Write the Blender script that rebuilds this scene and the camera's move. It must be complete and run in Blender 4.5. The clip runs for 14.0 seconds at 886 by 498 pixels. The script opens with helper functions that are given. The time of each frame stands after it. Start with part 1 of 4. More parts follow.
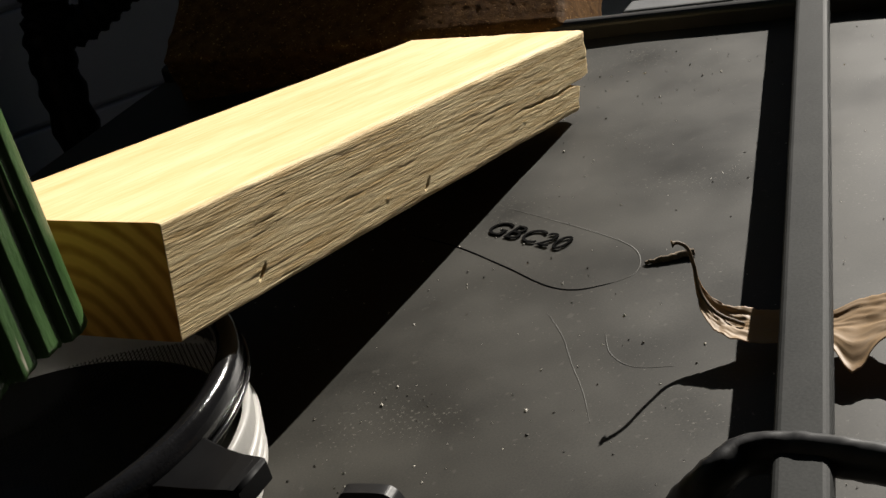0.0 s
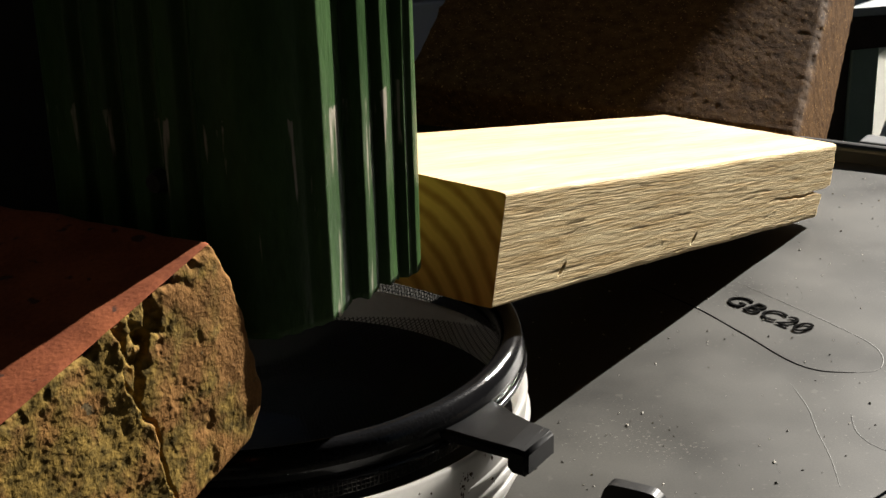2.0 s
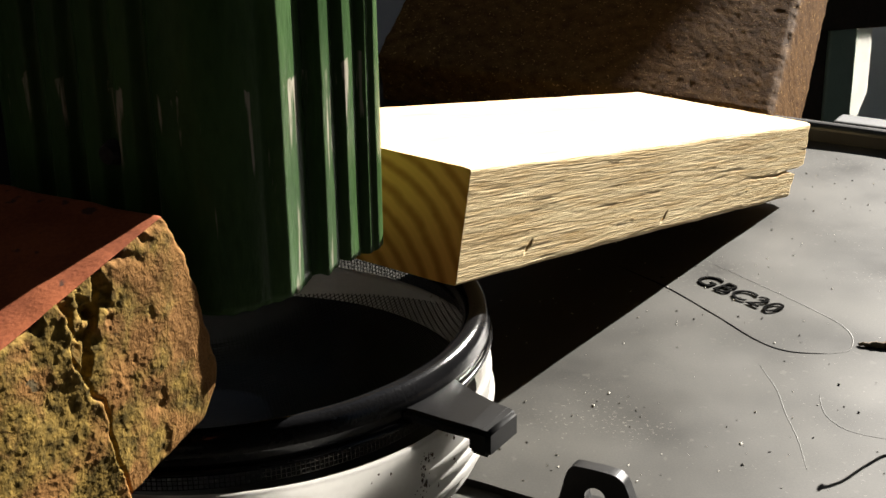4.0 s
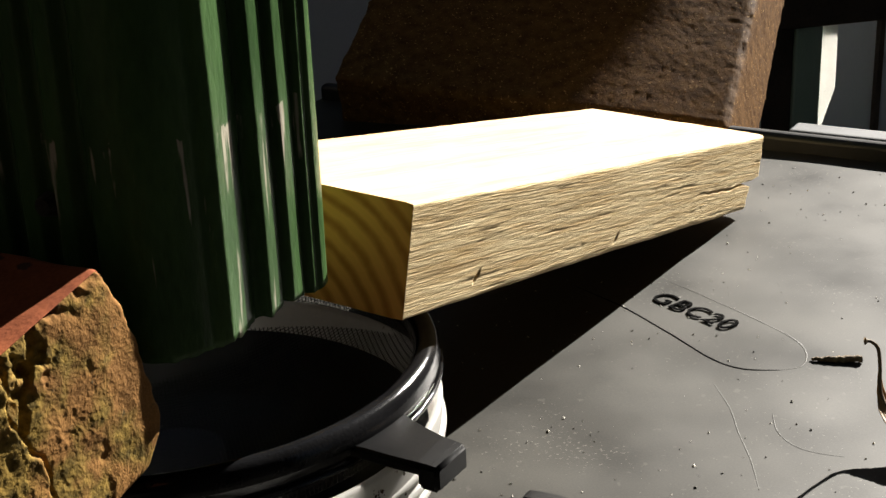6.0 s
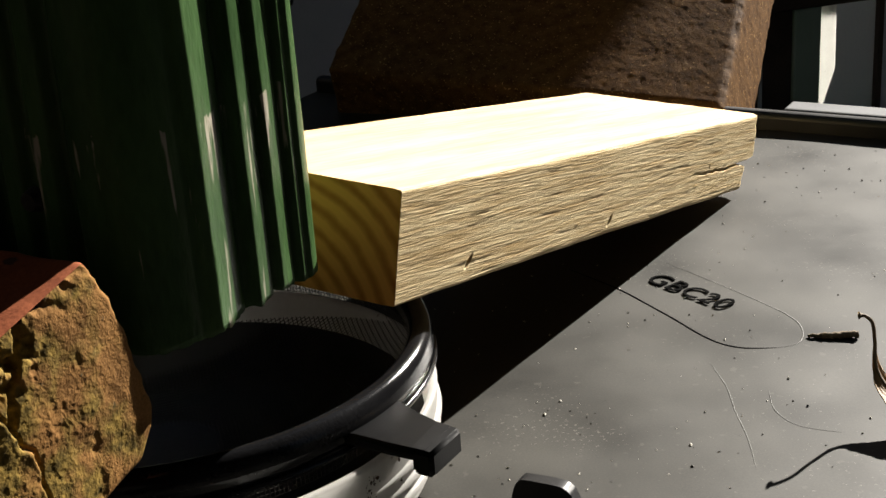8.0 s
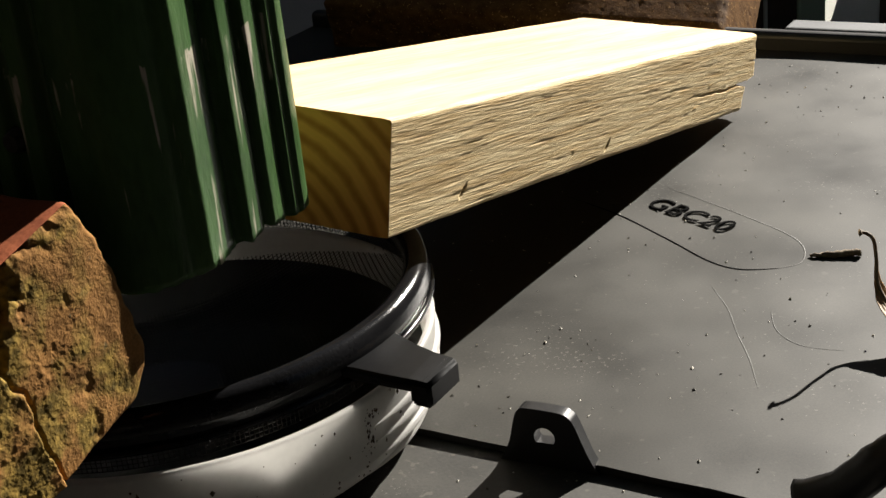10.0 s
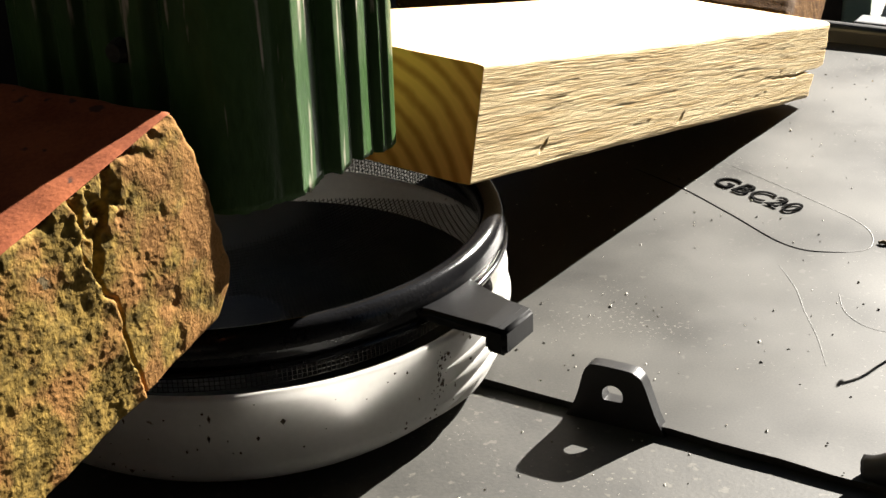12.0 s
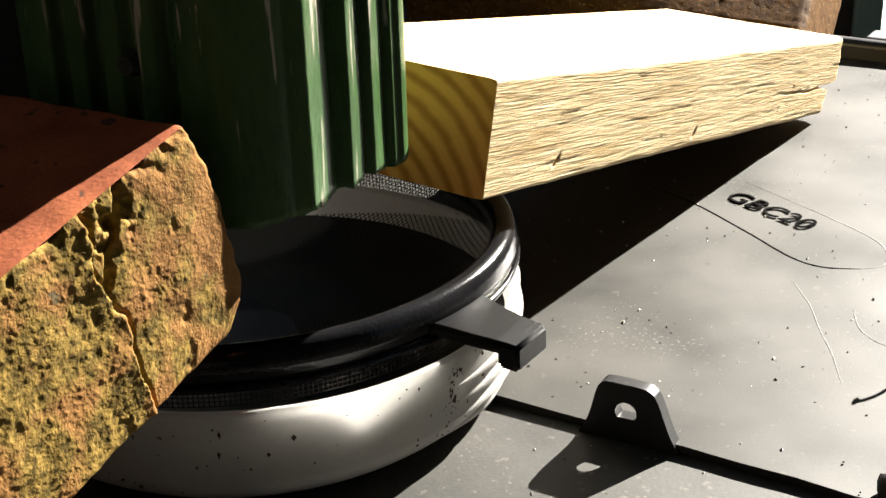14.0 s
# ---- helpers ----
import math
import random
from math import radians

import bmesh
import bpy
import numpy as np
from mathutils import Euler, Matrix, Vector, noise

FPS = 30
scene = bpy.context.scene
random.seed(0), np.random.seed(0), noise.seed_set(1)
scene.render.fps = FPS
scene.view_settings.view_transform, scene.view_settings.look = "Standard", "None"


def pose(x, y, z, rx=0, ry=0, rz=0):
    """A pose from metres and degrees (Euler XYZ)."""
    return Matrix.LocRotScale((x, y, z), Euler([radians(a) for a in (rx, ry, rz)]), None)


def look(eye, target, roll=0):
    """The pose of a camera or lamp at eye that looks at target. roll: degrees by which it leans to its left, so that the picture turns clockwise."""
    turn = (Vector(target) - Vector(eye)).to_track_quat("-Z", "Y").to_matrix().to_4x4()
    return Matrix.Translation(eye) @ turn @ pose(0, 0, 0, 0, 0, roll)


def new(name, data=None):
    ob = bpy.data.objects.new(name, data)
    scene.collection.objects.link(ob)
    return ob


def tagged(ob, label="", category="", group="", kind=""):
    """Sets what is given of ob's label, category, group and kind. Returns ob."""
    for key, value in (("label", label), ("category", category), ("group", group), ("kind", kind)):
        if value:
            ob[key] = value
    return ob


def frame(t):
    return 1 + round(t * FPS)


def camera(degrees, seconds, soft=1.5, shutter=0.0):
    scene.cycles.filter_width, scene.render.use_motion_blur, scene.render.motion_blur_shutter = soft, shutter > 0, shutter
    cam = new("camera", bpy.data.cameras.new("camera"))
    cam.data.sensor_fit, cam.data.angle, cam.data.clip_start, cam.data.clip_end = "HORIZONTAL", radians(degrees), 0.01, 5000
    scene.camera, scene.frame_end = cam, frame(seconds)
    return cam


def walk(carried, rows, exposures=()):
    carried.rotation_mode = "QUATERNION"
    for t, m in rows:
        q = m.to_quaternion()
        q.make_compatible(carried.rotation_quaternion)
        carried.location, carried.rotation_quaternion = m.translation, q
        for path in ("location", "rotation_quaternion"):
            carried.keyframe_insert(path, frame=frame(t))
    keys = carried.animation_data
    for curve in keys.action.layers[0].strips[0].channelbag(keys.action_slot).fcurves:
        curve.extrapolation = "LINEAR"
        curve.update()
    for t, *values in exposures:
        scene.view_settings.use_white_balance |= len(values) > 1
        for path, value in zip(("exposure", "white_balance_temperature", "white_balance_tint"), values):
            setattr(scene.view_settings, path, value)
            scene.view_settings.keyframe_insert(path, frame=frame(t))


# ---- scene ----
cam = camera(35.0, 14.0, soft=1.5)
PATH = [
    (0, (0.07155, -0.28861, 0.22982), (0.29622, 0.59241, -0.18650), -15.687),
    (0.5, (0.06530, -0.28720, 0.23094), (0.30215, 0.58743, -0.19204), -14.791),
    (1, (0.05555, -0.28129, 0.22625), (0.31122, 0.59358, -0.18513), -12.152),
    (1.5, (0.00658, -0.28508, 0.22037), (0.27313, 0.61638, -0.12069), -3.676),
    (2, (-0.01509, -0.29782, 0.22027), (0.19178, 0.61895, -0.12141), -1.595),
    (2.5, (-0.01853, -0.29733, 0.21767), (0.17654, 0.61950, -0.13071), -0.844),
    (3, (-0.01689, -0.29534, 0.21680), (0.18711, 0.61861, -0.13401), -0.772),
    (3.5, (-0.01518, -0.29439, 0.21583), (0.19464, 0.61742, -0.13711), -0.801),
    (4, (-0.00904, -0.29184, 0.21691), (0.21083, 0.61621, -0.13961), -0.813),
    (4.2, (-0.00600, -0.29260, 0.21900), (0.21700, 0.61370, -0.13990), -1.200),
    (6.3, (0.00400, -0.29250, 0.22560), (0.24150, 0.61290, -0.12640), -3.000),
    (6.5, (0.00515, -0.29372, 0.22282), (0.24300, 0.61528, -0.11946), -3.717),
    (7, (0.00476, -0.29354, 0.22418), (0.24417, 0.61217, -0.12564), -3.622),
    (7.5, (0.00367, -0.29365, 0.22455), (0.24276, 0.61160, -0.12665), -3.161),
    (7.7, (0.00462, -0.29454, 0.22377), (0.23930, 0.61084, -0.13007), -3.439),
    (9.8, (0.01672, -0.29327, 0.22234), (0.23051, 0.59860, -0.17622), -6.619),
    (10, (0.01275, -0.29263, 0.21971), (0.22318, 0.59893, -0.18133), -6.208),
    (10.5, (0.00560, -0.29161, 0.21734), (0.21210, 0.59872, -0.18843), -4.775),
    (11, (-0.00061, -0.28945, 0.21391), (0.20222, 0.59985, -0.19600), -3.345),
    (11.5, (-0.00487, -0.28997, 0.21116), (0.20022, 0.59862, -0.19915), -2.421),
    (12, (-0.00779, -0.29045, 0.20977), (0.19341, 0.59971, -0.19906), -1.919),
    (12.5, (-0.00942, -0.28916, 0.20939), (0.19791, 0.60056, -0.19730), -1.243),
    (13, (-0.01050, -0.28858, 0.20966), (0.20114, 0.60057, -0.19607), -1.009),
    (13.5, (-0.00823, -0.28760, 0.21072), (0.19852, 0.60274, -0.19492), -1.176),
    (14, (-0.00848, -0.28748, 0.20888), (0.18863, 0.60786, -0.19050), -1.831),

]
EXPOSURES = [(0, 0.73), (1.0, 0.75), (1.5, 0.97), (2.0, 1.35), (3.0, 1.77), (4.0, 1.88), (6.5, 1.67), (7.7, 1.57), (9.8, 1.41), (10.5, 1.81), (11.0, 2.14), (12.0, 2.39), (13.0, 2.59), (14.0, 2.64)]
walk(cam, [(t, look(eye, target, roll)) for t, eye, target, roll in PATH], EXPOSURES)

# ---- daylight ----
SUN = Vector((0.722, 0.505, 0.474)).normalized()
world = bpy.data.worlds.new("world")
scene.world = world
world.use_nodes = True
wn = world.node_tree.nodes
sky = wn.new("ShaderNodeTexSky")
sky.sky_type = 'NISHITA'
sky.sun_disc = False
sky.sun_elevation = math.asin(SUN.z)
sky.sun_rotation = math.atan2(SUN.x, SUN.y)
world.node_tree.links.new(sky.outputs[0], wn["Background"].inputs[0])
wn["Background"].inputs[1].default_value = 0.009
sun = new("sun", bpy.data.lights.new("sun", "SUN"))
sun.data.energy, sun.data.angle, sun.data.color = 5.0, radians(0.5), (1.0, 0.945, 0.86)
sun.matrix_world = look(SUN * 5, (0, 0, 0))


# ---- materials ----
def material(name, colour, colour2, rough=0.6, scale=40.0, fine=400.0, bump=0.2, depth=0.0005, stretch=(1, 1, 1), metal=0.0,
             spots=None, spot_scale=120.0, spot_at=0.62, spec=0.5, rough_vary=0.12, dust=None):
    """A surface with a broad and a fine variation of colour, fine relief and, where given, spots of a third colour."""
    m = bpy.data.materials.new(name)
    m.use_nodes = True
    nt = m.node_tree
    n, l = nt.nodes, nt.links
    p = n["Principled BSDF"]
    co = n.new("ShaderNodeTexCoord")
    mp = n.new("ShaderNodeMapping")
    mp.inputs["Scale"].default_value = stretch
    l.new(co.outputs["Object"], mp.inputs[0])
    a = n.new("ShaderNodeTexNoise")
    a.inputs["Scale"].default_value, a.inputs["Detail"].default_value = scale, 5
    b = n.new("ShaderNodeTexNoise")
    b.inputs["Scale"].default_value, b.inputs["Detail"].default_value = fine, 6
    l.new(mp.outputs[0], a.inputs[0]), l.new(mp.outputs[0], b.inputs[0])
    add = n.new("ShaderNodeMath")
    add.operation = 'MULTIPLY_ADD'
    l.new(a.outputs[0], add.inputs[0])
    add.inputs[1].default_value = 0.65
    half = n.new("ShaderNodeMath")
    half.operation = 'MULTIPLY'
    half.inputs[1].default_value = 0.35
    l.new(b.outputs[0], half.inputs[0]), l.new(half.outputs[0], add.inputs[2])
    r = n.new("ShaderNodeValToRGB")
    r.color_ramp.elements[0].position, r.color_ramp.elements[1].position = 0.36, 0.64
    r.color_ramp.elements[0].color, r.color_ramp.elements[1].color = (*colour, 1), (*colour2, 1)
    l.new(add.outputs[0], r.inputs[0])
    out = r.outputs[0]
    if spots:
        v = n.new("ShaderNodeTexNoise")
        v.inputs["Scale"].default_value, v.inputs["Detail"].default_value = spot_scale, 4
        l.new(mp.outputs[0], v.inputs[0])
        k = n.new("ShaderNodeValToRGB")
        k.color_ramp.elements[0].position, k.color_ramp.elements[1].position = spot_at, spot_at + 0.05
        l.new(v.outputs[0], k.inputs[0])
        mx = n.new("ShaderNodeMix")
        mx.data_type = 'RGBA'
        l.new(k.outputs[0], mx.inputs[0]), l.new(out, mx.inputs[6])
        mx.inputs[7].default_value = (*spots, 1)
        out = mx.outputs[2]
    if dust:
        f = n.new("ShaderNodeTexNoise")
        f.inputs["Scale"].default_value, f.inputs["Detail"].default_value = 750, 3
        w = n.new("ShaderNodeTexNoise")
        w.inputs["Scale"].default_value, w.inputs["Detail"].default_value = 16, 4
        l.new(mp.outputs[0], f.inputs[0]), l.new(mp.outputs[0], w.inputs[0])
        both = n.new("ShaderNodeMath")
        both.operation = 'MULTIPLY_ADD'
        l.new(w.outputs[0], both.inputs[0])
        both.inputs[1].default_value = 0.55
        l.new(f.outputs[0], both.inputs[2])
        kd = n.new("ShaderNodeValToRGB")
        kd.color_ramp.elements[0].position, kd.color_ramp.elements[1].position = 0.99, 1.14
        kd.color_ramp.elements[1].color = (0.8, 0.8, 0.8, 1)
        l.new(both.outputs[0], kd.inputs[0])
        md = n.new("ShaderNodeMix")
        md.data_type = 'RGBA'
        l.new(kd.outputs[0], md.inputs[0]), l.new(out, md.inputs[6])
        md.inputs[7].default_value = (*dust, 1)
        out = md.outputs[2]
    l.new(out, p.inputs["Base Color"])
    rr = n.new("ShaderNodeMath")
    rr.operation = 'MULTIPLY_ADD'
    l.new(a.outputs[0], rr.inputs[0])
    rr.inputs[1].default_value, rr.inputs[2].default_value = rough_vary, rough - rough_vary / 2
    l.new(rr.outputs[0], p.inputs["Roughness"])
    p.inputs["Metallic"].default_value = metal
    p.inputs["Specular IOR Level"].default_value = spec
    bp = n.new("ShaderNodeBump")
    bp.inputs["Strength"].default_value, bp.inputs["Distance"].default_value = bump, depth
    l.new(b.outputs[0], bp.inputs["Height"]), l.new(bp.outputs[0], p.inputs["Normal"])
    return m


LID = material("dusty_black_plastic", (0.011, 0.0103, 0.0078), (0.039, 0.036, 0.028), 0.52, 18, 1500, 0.08, 0.0002, spots=(0.048, 0.045, 0.037), spot_scale=240, spot_at=0.655, spec=0.44, rough_vary=0.34, dust=(0.11, 0.104, 0.088))
LOWER = material("brushed_black_plastic", (0.019, 0.0182, 0.015), (0.042, 0.039, 0.032), 0.56, 30, 900, 0.15, 0.0003, spots=(0.07, 0.065, 0.052), spot_scale=300, spot_at=0.63, spec=0.5, rough_vary=0.2, dust=(0.14, 0.13, 0.11))
# paler plastic for the lit side of the moulded outline
EMBOSS_LIT = material("emboss_lit_plastic", (0.026, 0.024, 0.019), (0.042, 0.039, 0.031), 0.54, 300, 900, 0.2, 0.0001, spec=0.6)
RIM = material("black_plastic_edge", (0.007, 0.007, 0.008), (0.014, 0.014, 0.015), 0.42, 30, 900, 0.15, 0.0002, spec=0.4)
LEDGE = material("lit_grey_ledge", (0.055, 0.060, 0.066), (0.095, 0.10, 0.108), 0.6, 30, 600, 0.2, 0.0003)
BLACK = material("glossy_black_plastic", (0.006, 0.006, 0.0065), (0.011, 0.011, 0.012), 0.13, 60, 1000, 0.25, 0.0003, spec=0.3)
MATT_BLACK = material("satin_black_plastic", (0.0035, 0.0035, 0.004), (0.006, 0.006, 0.0065), 0.36, 60, 900, 0.06, 0.0002, spec=0.14)
# black that stands for the shade of moulded relief on the lid
EMBOSS_SHADE = material("emboss_shade_black", (0.006, 0.006, 0.006), (0.012, 0.012, 0.012), 0.9, 60, 900, 0.1, 0.0001, spec=0.0)
BAR = material("grey_painted_metal", (0.014, 0.015, 0.015), (0.033, 0.034, 0.033), 0.62, 34, 900, 0.2, 0.0002, spec=0.12)
CONCRETE = material("brown_concrete", (0.070, 0.034, 0.013), (0.160, 0.084, 0.031), 0.7, 160, 1100, 0.6, 0.0004, spots=(0.45, 0.27, 0.11), spot_scale=640, spot_at=0.64, spec=0.05)
TWIG = material("dark_twig_bark", (0.13, 0.095, 0.06), (0.27, 0.21, 0.15), 0.9, 300, 1500, 0.8, 0.0006)
STEM = material("brown_stem", (0.09, 0.06, 0.03), (0.17, 0.12, 0.07), 0.7, 300, 1500, 0.5, 0.0004)
WIRE = material("grey_steel_wire", (0.03, 0.028, 0.024), (0.07, 0.065, 0.055), 0.45, 200, 900, 0.1, 0.0001, metal=0.7)
GRIT_PALE = material("pale_grit", (0.45, 0.42, 0.36), (0.75, 0.72, 0.65), 0.8, 500, 2000, 0.3, 0.0002)
GRIT_DARK = material("dark_grit", (0.02, 0.018, 0.014), (0.07, 0.06, 0.045), 0.8, 500, 2000, 0.3, 0.0002)
# siding and green post colours are raised to make up for missing skylight
SIDING = material("blue_grey_siding", (0.72, 0.75, 0.82), (0.80, 0.82, 0.88), 0.7, 6, 200, 0.1, 0.001)
GREEN_POST = material("lightened_green_paint", (0.40, 0.54, 0.43), (0.48, 0.62, 0.51), 0.6, 20, 300, 0.2, 0.0006)
DARK_BEAM = material("dark_brown_beam", (0.05, 0.036, 0.025), (0.10, 0.07, 0.05), 0.7, 20, 300, 0.3, 0.0006)
PALE_RAIL = material("pale_blue_rail", (0.55, 0.60, 0.62), (0.68, 0.72, 0.73), 0.5, 20, 300, 0.1, 0.0006)
GROUND = material("dark_earth", (0.018, 0.016, 0.012), (0.04, 0.034, 0.025), 0.95, 4, 60, 0.8, 0.01)


def green_paint():
    """Glossy green paint, rubbed to bare grey-brown in upright scrapes below the crimp."""
    m = material("worn_green_paint", (0.024, 0.056, 0.017), (0.050, 0.102, 0.034), 0.36, 60, 500, 0.5, 0.0006, stretch=(1, 1, 0.35), spec=0.14)
    n, l = m.node_tree.nodes, m.node_tree.links
    p = n["Principled BSDF"]
    base = p.inputs["Base Color"].links[0].from_socket
    co = n.new("ShaderNodeTexCoord")
    mp = n.new("ShaderNodeMapping")
    mp.inputs["Scale"].default_value = (1, 1, 0.10)
    l.new(co.outputs["Object"], mp.inputs[0])
    v = n.new("ShaderNodeTexNoise")
    v.inputs["Scale"].default_value, v.inputs["Detail"].default_value = 330, 6
    l.new(mp.outputs[0], v.inputs[0])
    sep = n.new("ShaderNodeSeparateXYZ")
    l.new(co.outputs["Object"], sep.inputs[0])
    wob = n.new("ShaderNodeTexNoise")
    wob.inputs["Scale"].default_value = 260
    l.new(co.outputs["Object"], wob.inputs[0])
    z = n.new("ShaderNodeMath")
    z.operation = 'MULTIPLY_ADD'
    l.new(wob.outputs[0], z.inputs[0])
    z.inputs[1].default_value = 0.009
    l.new(sep.outputs[2], z.inputs[2])
    rise = n.new("ShaderNodeMapRange")
    rise.inputs[1].default_value, rise.inputs[2].default_value = 0.1368, 0.1388
    rise.inputs[3].default_value, rise.inputs[4].default_value = 0.14, -0.2
    l.new(z.outputs[0], rise.inputs[0])
    near = n.new("ShaderNodeMapRange")
    near.inputs[1].default_value, near.inputs[2].default_value = 0.106, 0.1355
    near.inputs[3].default_value, near.inputs[4].default_value = -0.07, 0.05
    l.new(z.outputs[0], near.inputs[0])
    s1 = n.new("ShaderNodeMath")
    l.new(v.outputs[0], s1.inputs[0]), l.new(rise.outputs[0], s1.inputs[1])
    s2 = n.new("ShaderNodeMath")
    l.new(s1.outputs[0], s2.inputs[0]), l.new(near.outputs[0], s2.inputs[1])
    at = n.new("ShaderNodeAttribute")
    at.attribute_name = "wear"
    s3 = n.new("ShaderNodeMath")
    s3.operation = 'MULTIPLY_ADD'
    l.new(at.outputs["Fac"], s3.inputs[0]), l.new(s2.outputs[0], s3.inputs[2])
    s3.inputs[1].default_value = 0.15
    k = n.new("ShaderNodeValToRGB")
    k.color_ramp.elements[0].position, k.color_ramp.elements[1].position = 0.775, 0.85
    l.new(s3.outputs[0], k.inputs[0])
    mx = n.new("ShaderNodeMix")
    mx.data_type = 'RGBA'
    l.new(k.outputs[0], mx.inputs[0]), l.new(base, mx.inputs[6])
    mx.inputs[7].default_value = (0.33, 0.30, 0.24, 1)
    l.new(mx.outputs[2], p.inputs["Base Color"])
    return m


def wood(name, pale, dark, along, ring_scale, rough=0.75):
    """Pine with grain bands; along: how far the figure is drawn out in x, y, z of the board."""
    m = bpy.data.materials.new(name)
    m.use_nodes = True
    n, l = m.node_tree.nodes, m.node_tree.links
    p = n["Principled BSDF"]
    co = n.new("ShaderNodeTexCoord")
    mp = n.new("ShaderNodeMapping")
    mp.inputs["Scale"].default_value = along
    mp.inputs["Location"].default_value = (0, -0.045, 0.052)
    l.new(co.outputs["Object"], mp.inputs[0])
    w = n.new("ShaderNodeTexWave")
    w.wave_type, w.rings_direction = 'RINGS', 'X'
    w.inputs["Scale"].default_value, w.inputs["Distortion"].default_value = ring_scale, 2.2
    w.inputs["Detail"].default_value, w.inputs["Detail Scale"].default_value = 2.5, 1.2
    l.new(mp.outputs[0], w.inputs[0])
    f = n.new("ShaderNodeTexNoise")
    f.inputs["Scale"].default_value, f.inputs["Detail"].default_value = 260, 6
    l.new(mp.outputs[0], f.inputs[0])
    mixn = n.new("ShaderNodeMath")
    mixn.operation = 'MULTIPLY_ADD'
    l.new(f.outputs[0], mixn.inputs[0])
    mixn.inputs[1].default_value = 0.5
    l.new(w.outputs[0], mixn.inputs[2])
    r = n.new("ShaderNodeValToRGB")
    r.color_ramp.elements[0].position, r.color_ramp.elements[1].position = 0.15, 1.05
    r.color_ramp.elements[0].color, r.color_ramp.elements[1].color = (*dark, 1), (*pale, 1)
    l.new(mixn.outputs[0], r.inputs[0])
    l.new(r.outputs[0], p.inputs["Base Color"])
    p.inputs["Roughness"].default_value = rough
    p.inputs["Specular IOR Level"].default_value = 0.3
    bp = n.new("ShaderNodeBump")
    bp.inputs["Strength"].default_value, bp.inputs["Distance"].default_value = 0.4, 0.0004
    l.new(f.outputs[0], bp.inputs["Height"]), l.new(bp.outputs[0], p.inputs["Normal"])
    return m


def brick_clay():
    """Orange clay under a yellow-green crust of moss and lime that thins out towards one end."""
    m = material("clay", (0.17, 0.040, 0.014), (0.30, 0.085, 0.030), 0.9, 60, 900, 0.5, 0.0003, spots=(0.07, 0.03, 0.018), spot_scale=150, spot_at=0.64, spec=0.2)
    return m


def mossy_clay():
    m = material("mossy_clay", (0.16, 0.075, 0.020), (0.33, 0.165, 0.050), 0.9, 90, 1500, 0.6, 0.0004, spots=(0.09, 0.065, 0.03), spot_scale=220, spot_at=0.66, spec=0.15)
    n, l = m.node_tree.nodes, m.node_tree.links
    p = n["Principled BSDF"]
    base = p.inputs["Base Color"].links[0].from_socket
    co = n.new("ShaderNodeTexCoord")
    v = n.new("ShaderNodeTexNoise")
    v.inputs["Scale"].default_value, v.inputs["Detail"].default_value = 75, 7
    l.new(co.outputs["Object"], v.inputs[0])
    sep = n.new("ShaderNodeSeparateXYZ")
    l.new(co.outputs["Object"], sep.inputs[0])
    g = n.new("ShaderNodeMapRange")
    g.inputs[1].default_value, g.inputs[2].default_value = 0.010, -0.035
    g.inputs[3].default_value, g.inputs[4].default_value = -0.06, 0.13
    l.new(sep.outputs[0], g.inputs[0])
    s = n.new("ShaderNodeMath")
    l.new(v.outputs[0], s.inputs[0]), l.new(g.outputs[0], s.inputs[1])
    k = n.new("ShaderNodeValToRGB")
    k.color_ramp.elements[0].position, k.color_ramp.elements[1].position = 0.47, 0.60
    l.new(s.outputs[0], k.inputs[0])
    moss = n.new("ShaderNodeTexNoise")
    moss.inputs["Scale"].default_value, moss.inputs["Detail"].default_value = 420, 5
    l.new(co.outputs["Object"], moss.inputs[0])
    mr = n.new("ShaderNodeValToRGB")
    mr.color_ramp.elements[0].position, mr.color_ramp.elements[1].position = 0.35, 0.68
    mr.color_ramp.elements[0].color, mr.color_ramp.elements[1].color = (0.072, 0.048, 0.0085, 1), (0.31, 0.200, 0.045, 1)
    l.new(moss.outputs[0], mr.inputs[0])
    mx = n.new("ShaderNodeMix")
    mx.data_type = 'RGBA'
    l.new(k.outputs[0], mx.inputs[0]), l.new(base, mx.inputs[6]), l.new(mr.outputs[0], mx.inputs[7])
    l.new(mx.outputs[2], p.inputs["Base Color"])
    return m


def translucent(name, colour, share, rough=0.35, dirt=None):
    """A thin wall that lets some of the light through."""
    m = material(name, tuple(c * 0.9 for c in colour), colour, rough, 35, 500, 0.1, 0.0003, spots=dirt, spot_scale=190, spot_at=0.715)
    n, l = m.node_tree.nodes, m.node_tree.links
    p = n["Principled BSDF"]
    tr = n.new("ShaderNodeBsdfTranslucent")
    l.new(p.inputs["Base Color"].links[0].from_socket, tr.inputs[0])
    mix = n.new("ShaderNodeMixShader")
    mix.inputs[0].default_value = share
    l.new(p.outputs[0], mix.inputs[1]), l.new(tr.outputs[0], mix.inputs[2])
    l.new(mix.outputs[0], n["Material Output"].inputs[0])
    return m


